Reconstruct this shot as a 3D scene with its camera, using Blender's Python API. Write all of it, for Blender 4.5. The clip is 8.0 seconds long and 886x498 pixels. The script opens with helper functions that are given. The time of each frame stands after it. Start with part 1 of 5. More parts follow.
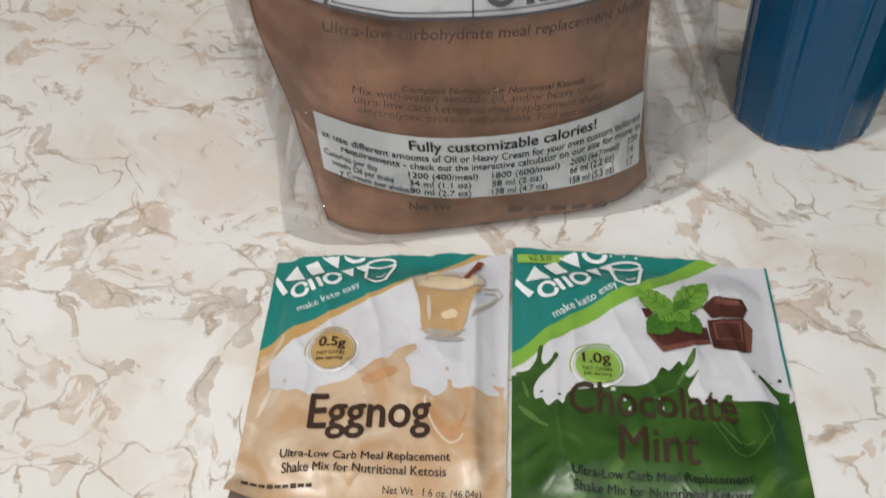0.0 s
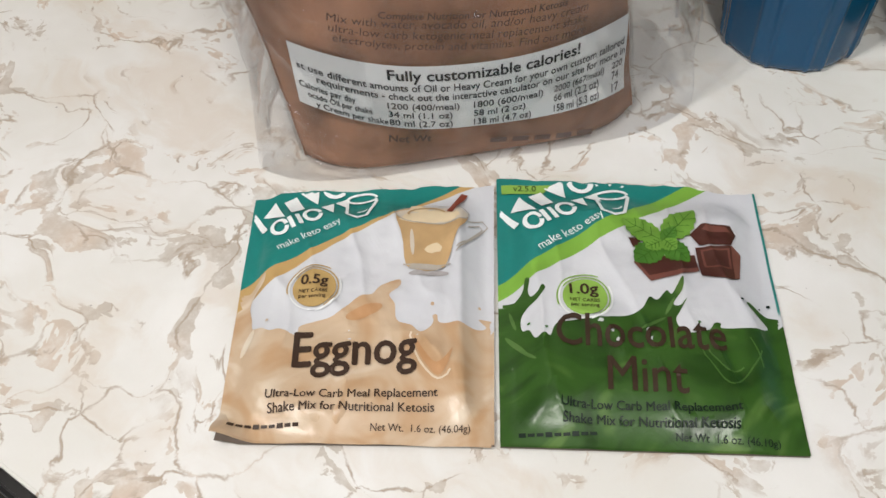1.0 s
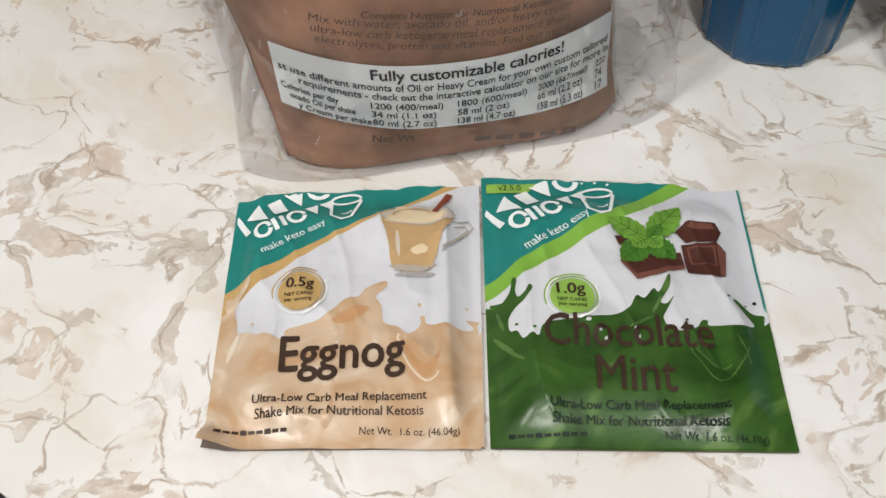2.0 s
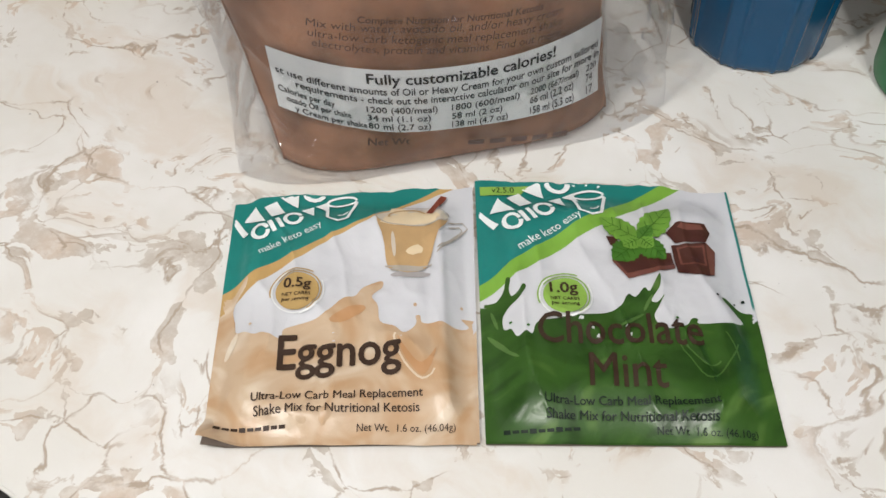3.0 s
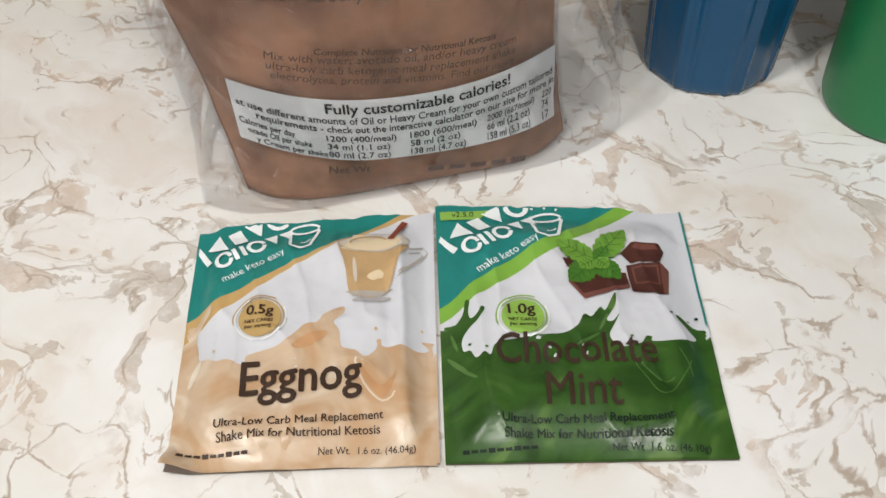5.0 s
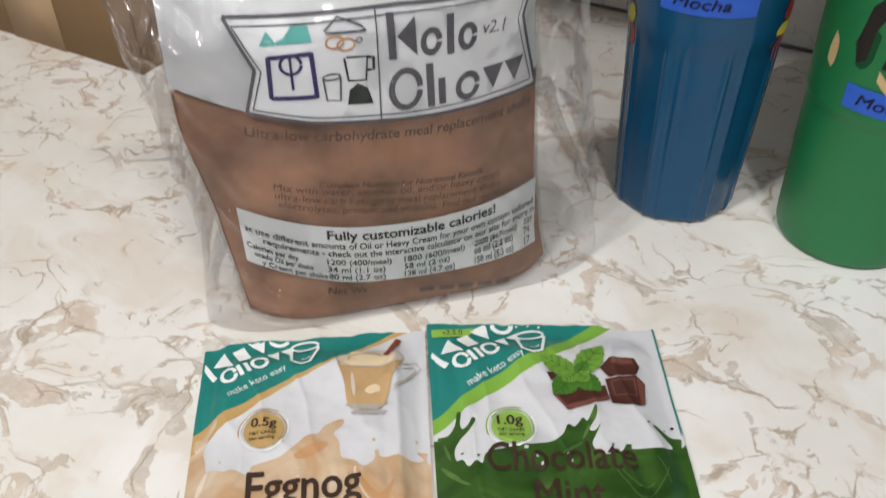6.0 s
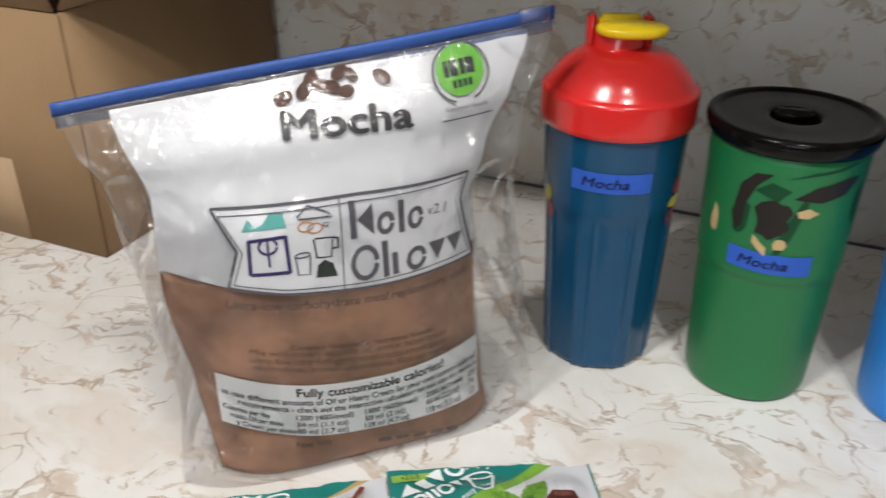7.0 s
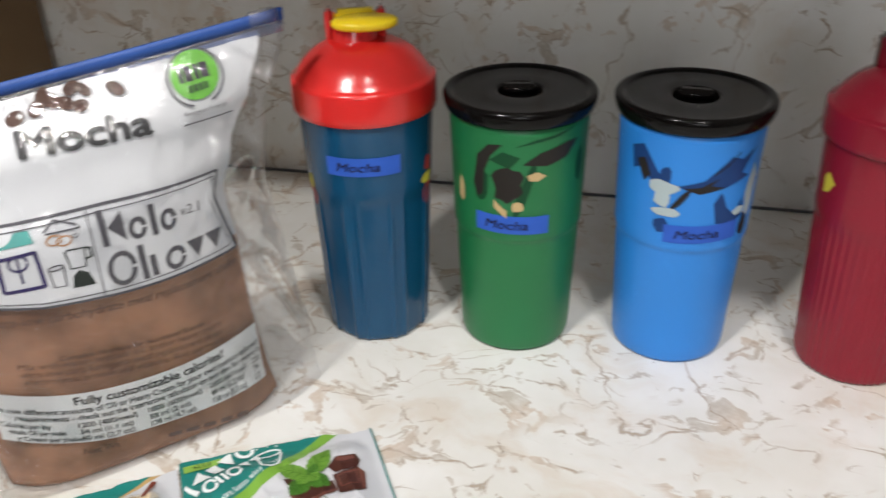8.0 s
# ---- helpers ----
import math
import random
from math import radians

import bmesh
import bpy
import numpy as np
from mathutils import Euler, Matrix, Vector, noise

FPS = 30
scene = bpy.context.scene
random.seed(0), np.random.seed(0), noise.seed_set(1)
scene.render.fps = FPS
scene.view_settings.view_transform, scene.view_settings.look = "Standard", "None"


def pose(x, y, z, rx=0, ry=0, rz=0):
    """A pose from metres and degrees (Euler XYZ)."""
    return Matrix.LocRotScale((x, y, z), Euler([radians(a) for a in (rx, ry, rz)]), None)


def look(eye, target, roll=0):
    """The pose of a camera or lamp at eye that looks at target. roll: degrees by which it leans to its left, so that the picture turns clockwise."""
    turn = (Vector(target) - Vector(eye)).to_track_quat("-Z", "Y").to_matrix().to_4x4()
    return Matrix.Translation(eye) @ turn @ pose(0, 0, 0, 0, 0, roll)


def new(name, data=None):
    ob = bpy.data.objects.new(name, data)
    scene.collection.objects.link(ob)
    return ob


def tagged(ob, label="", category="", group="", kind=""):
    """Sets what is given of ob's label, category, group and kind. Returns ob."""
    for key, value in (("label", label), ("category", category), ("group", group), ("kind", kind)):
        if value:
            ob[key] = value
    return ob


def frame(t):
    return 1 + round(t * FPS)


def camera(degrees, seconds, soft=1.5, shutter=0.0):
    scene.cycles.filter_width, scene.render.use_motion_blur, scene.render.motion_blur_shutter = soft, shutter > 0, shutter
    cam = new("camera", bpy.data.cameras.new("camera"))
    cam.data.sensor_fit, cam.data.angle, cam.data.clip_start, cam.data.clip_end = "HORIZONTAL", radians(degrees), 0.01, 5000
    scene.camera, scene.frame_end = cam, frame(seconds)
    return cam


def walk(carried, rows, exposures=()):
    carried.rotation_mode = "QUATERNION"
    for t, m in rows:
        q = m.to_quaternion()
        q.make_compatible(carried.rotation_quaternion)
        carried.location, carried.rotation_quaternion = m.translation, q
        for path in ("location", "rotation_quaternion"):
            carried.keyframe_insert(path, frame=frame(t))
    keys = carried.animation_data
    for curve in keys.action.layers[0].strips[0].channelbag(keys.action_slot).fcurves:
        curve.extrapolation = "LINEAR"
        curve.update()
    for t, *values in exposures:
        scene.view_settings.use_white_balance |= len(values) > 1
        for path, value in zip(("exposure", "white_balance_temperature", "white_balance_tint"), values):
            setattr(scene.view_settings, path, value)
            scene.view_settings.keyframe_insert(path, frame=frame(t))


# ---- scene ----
cam = camera(54.2, 8.0, shutter=0.4)
PATH = [
    (0, (0.004, -0.166, 0.321), (-0.185, 1.225, -1.104), -3.8),
    (0.5, (0.006, -0.162, 0.316), (-0.156, 1.138, -1.195), -4.2),
    (1, (0.003, -0.16, 0.314), (-0.143, 1.121, -1.215), -4.3),
    (1.5, (0.001, -0.156, 0.314), (-0.116, 1.115, -1.226), -3.8),
    (1.7, (0.0004, -0.1553, 0.3136), (-0.1058, 1.1166, -1.2257), -3.62),
    (2.8, (-0.0029, -0.1635, 0.3166), (-0.0816, 1.1254, -1.2192), -2.78),
    (3, (-0.003, -0.164, 0.317), (-0.074, 1.127, -1.21), -2.6),
    (3.5, (-0.001, -0.166, 0.319), (-0.06, 1.135, -1.199), -2.6),
    (4, (0.011, -0.165, 0.319), (-0.026, 1.144, -1.192), -2.8),
    (4.2, (0.0112, -0.1673, 0.3199), (-0.0179, 1.1555, -1.2001), -2.68),
    (5.3, (0.0073, -0.1715, 0.3238), (-0.0287, 1.2185, -1.1602), -2.50),
    (5.5, (0.006, -0.176, 0.326), (-0.016, 1.23, -1.097), -2.2),
    (6, (-0.001, -0.195, 0.346), (0.036, 1.334, -0.944), -0.7),
    (6.5, (-0.009, -0.222, 0.367), (0.062, 1.399, -0.802), -0.8),
    (7, (-0.019, -0.252, 0.382), (0.204, 1.48, -0.594), 0.1),
    (7.5, (-0.012, -0.276, 0.386), (0.436, 1.416, -0.581), 1.8),
    (8, (0.038, -0.299, 0.398), (0.56, 1.348, -0.609), -1.5),
]
walk(cam, [(t, look(eye, target, roll)) for t, eye, target, roll in PATH],
     [(0.0, -0.34), (0.5, -0.22), (1.5, -0.17), (3.5, -0.17), (5.5, -0.14), (6.0, -0.17), (6.5, -0.22), (7.0, -0.11), (8.0, 0.02)])

# ---- light ----
world_sky = bpy.data.worlds.new("room_air")
world_sky.use_nodes = True
world_sky.node_tree.nodes["Background"].inputs[0].default_value = (0.9, 0.95, 1.0, 1)
world_sky.node_tree.nodes["Background"].inputs[1].default_value = 0.02
scene.world = world_sky
scene.view_settings.exposure = 0.0


def room_lamp(name, eye, target, watts, size, colour):
    data = bpy.data.lights.new(name, "AREA")
    data.shape, data.size, data.energy, data.color = "DISK", size, watts, colour
    ob = new(name, data)
    ob.matrix_world = look(eye, target)
    return ob


# two twin spot fittings on the ceiling
for dx in (-0.075, 0.075):
    room_lamp("ceiling_lamp", (0.20 + dx, -0.62 - 0.25 * dx, 1.46), (0.25, 0.95, 0.75), 7.6, 0.07, (1.0, 0.965, 0.925))
    room_lamp("ceiling_lamp", (-0.70 + dx, -0.44 - 0.25 * dx, 1.46), (0.45, 0.85, 0.75), 10.0, 0.07, (1.0, 0.97, 0.935))
# added fill from behind the viewer, no source seen; brightens splashback and fronts
day = bpy.data.lights.new("window_light", "AREA")
day.shape, day.size, day.size_y, day.energy, day.color = "RECTANGLE", 1.2, 0.9, 15.5, (0.95, 0.965, 1.0)
window_light = new("window_light", day)
window_light.matrix_world = look((-0.71 - 0.10, -2.02, 0.70), (0.2, 0.3, 0.1))

# ---- materials ----


class Nodes:
    """Short hand for a material's node tree."""

    def __init__(self, name):
        self.mat = bpy.data.materials.new(name)
        self.mat.use_nodes = True
        self.tree = self.mat.node_tree
        self.bsdf = self.tree.nodes["Principled BSDF"]
        self.out = self.tree.nodes["Material Output"]

    def put(self, socket, value):
        if isinstance(value, bpy.types.NodeSocket):
            self.tree.links.new(value, socket)
        elif isinstance(value, tuple) and len(value) == 3 and socket.type == "RGBA":
            socket.default_value = (*value, 1)
        else:
            socket.default_value = value

    def add(self, kind, **inputs):
        node = self.tree.nodes.new(kind)
        for key, value in inputs.items():
            self.put(node.inputs[key.replace("_", " ")], value)
        return node

    def math(self, op, a, b=0.0, c=0.0):
        node = self.tree.nodes.new("ShaderNodeMath")
        node.operation = op
        for socket, value in zip(node.inputs, (a, b, c)):
            self.put(socket, value)
        return node.outputs[0]

    def step(self, a, lo, hi):
        node = self.tree.nodes.new("ShaderNodeMapRange")
        node.interpolation_type = "SMOOTHSTEP"
        for socket, value in zip(node.inputs, (a, lo, hi, 0.0, 1.0)):
            self.put(socket, value)
        return node.outputs[0]

    def mix(self, fac, a, b):
        node = self.tree.nodes.new("ShaderNodeMix")
        node.data_type = "RGBA"
        for socket, value in zip((node.inputs[0], node.inputs[6], node.inputs[7]), (fac, a, b)):
            self.put(socket, value)
        return node.outputs[2]

    def coords(self, which="Object"):
        return self.tree.nodes.new("ShaderNodeTexCoord").outputs[which]

    def noise(self, vector, scale, detail=3.0, rough=0.5, distortion=0.0):
        node = self.add("ShaderNodeTexNoise", Vector=vector, Scale=scale, Detail=detail, Roughness=rough, Distortion=distortion)
        return node.outputs[0]

    def ramp(self, fac, stops):
        node = self.tree.nodes.new("ShaderNodeValToRGB")
        el = node.color_ramp.elements
        while len(el) < len(stops):
            el.new(0.5)
        for e, (pos, v) in zip(el, stops):
            e.position, e.color = pos, (v, v, v, 1)
        self.put(node.inputs[0], fac)
        return node.outputs[0]

    def bump(self, height, strength, distance=0.001):
        node = self.add("ShaderNodeBump", Strength=strength, Distance=distance, Height=height)
        self.put(self.bsdf.inputs["Normal"], node.outputs[0])

    def set(self, **inputs):
        for key, value in inputs.items():
            self.put(self.bsdf.inputs[key.replace("_", " ")], value)
        return self


def plastic(name, colour, rough=0.35, vary=0.12, bump=0.05, scale=60.0, coat=0.0, shine=0.5):
    n = Nodes(name)
    v = n.coords()
    big, fine = n.noise(v, scale * 0.25), n.noise(v, scale * 8)
    dark = tuple(c * (1 - vary) for c in colour)
    lite = tuple(min(1, c * (1 + vary)) for c in colour)
    col = n.mix(big, dark, lite)
    n.set(Base_Color=col, Roughness=n.math("ADD", n.math("MULTIPLY", fine, 0.10), rough - 0.05), Coat_Weight=coat, Specular_IOR_Level=shine)
    n.bump(fine, bump, 0.0004)
    return n.mat


def print_ink(name, colour, rough=0.45):
    n = Nodes(name)
    fine = n.noise(n.coords(), 900.0)
    n.set(Base_Color=n.mix(fine, tuple(c * 0.85 for c in colour), colour), Roughness=rough, Specular_IOR_Level=0.25)
    return n.mat


def marble_material():
    n = Nodes("marble_laminate")
    v = n.coords()

    def shifted(vector, scale, amount, detail):
        """Bends the pattern by a colour noise."""
        warp = n.add("ShaderNodeTexNoise", Vector=vector, Scale=scale, Detail=detail, Roughness=0.6)
        node = n.tree.nodes.new("ShaderNodeVectorMath")
        node.operation = "MULTIPLY_ADD"
        n.put(node.inputs[0], warp.outputs[1])
        node.inputs[1].default_value = (amount, amount, amount)
        n.put(node.inputs[2], vector)
        return node.outputs[0]

    p = shifted(shifted(v, 7.0, 0.12, 3.0), 60.0, 0.014, 6.0)

    def turned(seed, angle, stretch):
        at = n.add("ShaderNodeMapping", Vector=p)
        at.inputs["Location"].default_value = (seed, seed * 0.7, seed * 1.3)
        at.inputs["Rotation"].default_value = (0.0, 0.0, angle)
        at.inputs["Scale"].default_value = (1.0, stretch, 1.2)
        return at.outputs[0]

    def edges(at, scale):
        node = n.tree.nodes.new("ShaderNodeTexVoronoi")
        node.feature = "DISTANCE_TO_EDGE"
        n.put(node.inputs["Vector"], at)
        node.inputs["Scale"].default_value = scale
        return node.outputs["Distance"]

    def chips(at, scale):
        """An angular patchwork, one value a chip."""
        node = n.tree.nodes.new("ShaderNodeTexVoronoi")
        n.put(node.inputs["Vector"], at)
        node.inputs["Scale"].default_value = scale
        return n.add("ShaderNodeSeparateXYZ", Vector=node.outputs["Color"]).outputs[0]

    def net(seed, angle, stretch, scale, wide, keep, thin):
        """A broken net of veins: hairlines that swell here and there into angular tan patches."""
        at = turned(seed, angle, stretch)
        ring = edges(at, scale)
        swell = n.math("MULTIPLY", n.step(n.noise(at, scale * 1.9, 3.0, 0.55), 0.50, 0.64), wide)
        swell = n.math("MULTIPLY", swell, n.math("SUBTRACT", n.math("MULTIPLY", chips(at, scale * 6.5), 1.3), 0.15))
        mask = n.step(n.noise(at, scale * 0.85, 2.0), keep, keep + 0.07)
        body = n.math("SUBTRACT", 1.0, n.step(n.math("SUBTRACT", ring, swell), -0.002, 0.006))
        hair = n.math("SUBTRACT", 1.0, n.step(ring, thin * 0.3, thin))
        hair = n.math("MULTIPLY", hair, n.step(n.noise(at, scale * 3.2, 3.0, 0.6), 0.44, 0.56))
        rim = n.math("SUBTRACT", 1.0, n.step(n.math("ABSOLUTE", n.math("SUBTRACT", n.math("SUBTRACT", ring, swell), 0.0)), 0.0, 0.016))
        rim = n.math("MULTIPLY", rim, n.step(n.noise(at, scale * 4.1, 2.0), 0.48, 0.60))
        return n.math("MULTIPLY", body, mask), n.math("MULTIPLY", n.math("MAXIMUM", hair, n.math("MULTIPLY", rim, 0.7)), mask)

    b1, h1 = net(3.1, 0.6, 1.35, 9.0, 0.20, 0.45, 0.012)
    b2, h2 = net(7.7, -0.3, 1.5, 19.0, 0.26, 0.48, 0.022)
    b3, h3 = net(1.9, 0.9, 1.7, 31.0, 0.30, 0.575, 0.035)
    b2, h2 = n.math("MAXIMUM", b2, b3), n.math("MAXIMUM", h2, h3)
    cloud = n.noise(v, 9.0, 4.0, 0.6)
    ground = n.mix(n.step(cloud, 0.35, 0.7), (0.68, 0.670, 0.63), (0.765, 0.762, 0.745))
    smudge = n.noise(turned(11.0, 0.6, 1.9), 11.0, 5.0, 0.6)
    col = n.mix(n.math("MULTIPLY", n.step(smudge, 0.50, 0.70), 0.46), ground, (0.59, 0.495, 0.39))
    tint = n.mix(n.step(n.noise(v, 15.0, 3.0), 0.40, 0.62), (0.435, 0.380, 0.315), (0.54, 0.425, 0.325))
    grain = n.step(n.noise(v, 95.0, 5.0, 0.7), 0.28, 0.60)
    col = n.mix(n.math("MULTIPLY", n.math("MULTIPLY", n.math("MAXIMUM", b1, b2), n.math("ADD", 0.35, n.math("MULTIPLY", grain, 0.65))), 0.80), col, tint)
    col = n.mix(n.math("MULTIPLY", n.math("MAXIMUM", h1, h2), 0.78), col, (0.34, 0.265, 0.195))
    specks = n.math("GREATER_THAN", n.noise(v, 260.0, 1.0), 0.80)
    col = n.mix(n.math("MULTIPLY", specks, 0.6), col, (0.16, 0.13, 0.11))
    fine = n.noise(v, 700.0, 2.0)
    col = n.mix(n.math("MULTIPLY", fine, 0.05), col, (0.4, 0.35, 0.3))
    n.set(Base_Color=col, Roughness=n.math("ADD", 0.26, n.math("MULTIPLY", cloud, 0.14)), Specular_IOR_Level=0.4)
    n.bump(fine, 0.04, 0.0004)
    return n.mat


def film_material(name, haze, rough, bump_scale, strength, tint=(0.97, 0.975, 0.98), gloss=1.0):
    """Clear thin plastic: see-through, with a sheen by angle and a trace of haze."""
    n = Nodes(name)
    v = n.coords()
    stretch = n.add("ShaderNodeMapping", Vector=v)
    stretch.inputs["Rotation"].default_value = (0.2, 0.6, 0.3)
    stretch.inputs["Scale"].default_value = (1.0, 1.0, 0.35)
    height = n.math("ADD", n.noise(stretch.outputs[0], bump_scale, 4.0, 0.55, 1.2), n.math("MULTIPLY", n.noise(v, bump_scale * 4, 2.0), 0.25))
    facets = n.tree.nodes.new("ShaderNodeTexVoronoi")
    n.put(facets.inputs["Vector"], stretch.outputs[0])
    facets.inputs["Scale"].default_value = bump_scale * 0.8
    height = n.math("ADD", height, n.math("MULTIPLY", facets.outputs["Distance"], 0.8))
    bump = n.add("ShaderNodeBump", Strength=strength, Distance=0.014, Height=height)
    clear = n.add("ShaderNodeBsdfTransparent", Color=(*tint, 1))
    dull = n.add("ShaderNodeBsdfDiffuse", Color=(0.85, 0.86, 0.88, 1))
    sheen = n.add("ShaderNodeBsdfGlossy", Color=(1, 1, 1, 1), Roughness=rough, Normal=bump.outputs[0])
    fres = n.add("ShaderNodeFresnel", IOR=1.42)
    a = n.add("ShaderNodeMixShader", Fac=haze)
    n.put(a.inputs[1], clear.outputs[0])
    n.put(a.inputs[2], dull.outputs[0])
    b = n.add("ShaderNodeMixShader", Fac=n.math("MINIMUM", n.math("MULTIPLY", fres.outputs[0], gloss), 0.4))
    n.put(b.inputs[1], a.outputs[0])
    n.put(b.inputs[2], sheen.outputs[0])
    n.put(n.out.inputs["Surface"], b.outputs[0])
    return n.mat


def cardboard_material():
    n = Nodes("cardboard")
    v = n.coords()
    flute = n.add("ShaderNodeTexWave", Vector=v, Scale=55.0, Distortion=0.6)
    big, fine = n.noise(v, 9.0, 4.0), n.noise(v, 260.0, 3.0)
    col = n.mix(big, (0.25, 0.152, 0.073), (0.33, 0.212, 0.110))
    col = n.mix(n.math("MULTIPLY", fine, 0.3), col, (0.22, 0.130, 0.062))
    n.set(Base_Color=col, Roughness=0.85)
    n.bump(n.math("ADD", n.math("MULTIPLY", flute.outputs[1], 0.5), fine), 0.12, 0.0008)
    return n.mat


def powder_material():
    n = Nodes("cocoa_powder")
    v = n.coords()
    big, fine = n.noise(v, 26.0, 4.0, 0.6), n.noise(v, 420.0, 4.0, 0.7)
    col = n.mix(n.step(big, 0.3, 0.7), (0.185, 0.088, 0.048), (0.53, 0.275, 0.158))
    col = n.mix(n.math("MULTIPLY", fine, 0.35), col, (0.56, 0.29, 0.17))
    n.set(Base_Color=col, Roughness=0.9, Specular_IOR_Level=0.2)
    n.bump(n.math("ADD", big, n.math("MULTIPLY", fine, 0.3)), 0.5, 0.003)
    return n.mat


def liquid_colour(n, v, body, dark, lite):
    """Printed liquid: soft folds from dark to light."""
    swirl = n.noise(v, 24.0, 2.0, 0.45, 2.4)
    col = n.mix(n.step(swirl, 0.32, 0.52), dark, body)
    return n.mix(n.step(swirl, 0.54, 0.70), col, lite)


def foil_gloss(n, v, col):
    n.set(Base_Color=col, Roughness=0.29, Specular_IOR_Level=0.40)
    crinkle = n.math("ADD", n.noise(v, 55.0, 4.0, 0.6, 0.8), n.math("MULTIPLY", n.noise(v, 300.0, 2.0), 0.10))
    n.bump(crinkle, 0.20, 0.0018)


def splash_material(name, body, dark, lite):
    n = Nodes(name)
    v = n.coords()
    foil_gloss(n, v, liquid_colour(n, v, body, dark, lite))
    return n.mat


def sachet_material(name, x0, teal_line, band_line, splash, body, body_dark, body_lite, band, strip):
    """Printed foil: a teal corner, a coloured band, white paper ground and liquid below. UV holds metres times ten."""
    n = Nodes(name)
    sep = n.add("ShaderNodeSeparateXYZ", Vector=n.coords("UV"))
    x, y = n.math("MULTIPLY", sep.outputs[0], 0.1), n.math("MULTIPLY", sep.outputs[1], 0.1)
    v = n.coords()
    edge = n.math("MULTIPLY", n.math("SUBTRACT", n.noise(v, 90.0, 2.0), 0.5), 0.0045)
    level = n.math("MULTIPLY", n.ramp(n.math("DIVIDE", n.math("SUBTRACT", x, x0), 0.13), splash), 0.15)
    in_splash = n.step(n.math("SUBTRACT", level, y), -0.0002, 0.0002)
    shade = n.mix(n.noise(v, 25.0, 2.0), (0.50, 0.51, 0.545), (0.63, 0.64, 0.665))
    col = n.mix(in_splash, shade, liquid_colour(n, v, body, body_dark, body_lite))

    def above(line, wobble):
        a, b, c = line
        at = n.math("ADD", n.math("ADD", n.math("MULTIPLY", n.math("MULTIPLY", x, x), c), n.math("MULTIPLY", x, b)), a)
        if wobble:
            at = n.math("ADD", at, n.math("MULTIPLY", edge, wobble))
        return n.step(n.math("SUBTRACT", y, at), -0.0002, 0.0002)

    col = n.mix(above(band_line, 0.12), col, n.mix(n.noise(v, 60.0), band, tuple(c * 1.15 for c in band)))
    teal = n.mix(n.noise(v, 40.0, 3.0), (0.010, 0.155, 0.138), (0.016, 0.215, 0.188))
    col = n.mix(above(teal_line, 0.05), col, teal)
    if strip < 1:
        side = n.math("MULTIPLY", n.step(n.math("SUBTRACT", x, n.math("MULTIPLY", y, 0.0145)), strip, strip + 0.0004), n.step(y, 0.064, 0.068))
        col = n.mix(side, col, teal)
    foil_gloss(n, v, col)
    return n.mat


MARBLE = marble_material()
CARD = cardboard_material()
POWDER = powder_material()
FILM_OUT = film_material("clear_storage_film", 0.022, 0.085, 20.0, 0.30, (0.985, 0.985, 0.99), 0.85)
FILM_IN = film_material("clear_pouch_film", 0.005, 0.10, 30.0, 0.3, (0.985, 0.985, 0.985), 0.5)
FILM_BAND = film_material("zip_band_film", 0.06, 0.12, 60.0, 0.4, (0.42, 0.48, 0.66))
WHITE_INK = plastic("white_label_film", (0.70, 0.71, 0.725), 0.5, 0.05, 0.1, 90.0, 0.0, 0.25)
GREY_LABEL = plastic("pale_grey_label", (0.80, 0.81, 0.83), 0.5, 0.05, 0.1, 90.0, 0.0, 0.25)
BLACK_INK = print_ink("black_ink", (0.02, 0.02, 0.022))
GREY_INK = print_ink("grey_ink", (0.10, 0.095, 0.11))
DARK_BROWN_INK = print_ink("dark_brown_ink", (0.044, 0.024, 0.015))
FADED_INK = print_ink("faded_dark_ink", (0.115, 0.062, 0.043))
WHITE_PRINT = print_ink("white_ink", (0.82, 0.84, 0.84))
TEAL_INK = print_ink("teal_ink", (0.10, 0.42, 0.38))
PURPLE_INK = print_ink("purple_ink", (0.035, 0.022, 0.13))
DKGREEN_INK = print_ink("dark_green_ink", (0.006, 0.016, 0.010))
ORANGE_INK = print_ink("orange_ink", (0.62, 0.32, 0.14))
SEAL_GREEN = print_ink("lime_seal_ink", (0.16, 0.50, 0.05))
LIME_INK = print_ink("lime_ink", (0.25, 0.43, 0.075))
GOLD_INK = print_ink("gold_ink", (0.46, 0.31, 0.12))
BEAN_INK = plastic("coffee_bean_print", (0.070, 0.028, 0.015), 0.6, 0.35, 0.1, 300.0, 0.0, 0.15)
CREAM = plastic("creamy_drink_print", (0.45, 0.295, 0.140), 0.35, 0.30, 0.1, 260.0)
FROTH = plastic("froth_print", (0.66, 0.54, 0.36), 0.35, 0.15, 0.1, 300.0)
GLASS_PRINT = print_ink("glass_line_print", (0.42, 0.38, 0.33))
GLASS_LITE = plastic("pale_glass_print", (0.56, 0.50, 0.42), 0.3, 0.2, 0.1, 240.0)
SHADE_PRINT = print_ink("printed_grey_oval", (0.38, 0.36, 0.355))
CINNAMON = print_ink("cinnamon_print", (0.22, 0.05, 0.028))
MINT = plastic("mint_leaf_print", (0.13, 0.28, 0.035), 0.35, 0.5, 0.1, 420.0)
MINT_DARK = plastic("dark_mint_leaf_print", (0.055, 0.165, 0.018), 0.35, 0.5, 0.1, 420.0)
CHOCO = plastic("chocolate_print", (0.062, 0.020, 0.014), 0.3, 0.3, 0.1, 240.0)
CHOCO_LITE = plastic("chocolate_edge_print", (0.15, 0.055, 0.040), 0.3, 0.2, 0.1, 240.0)
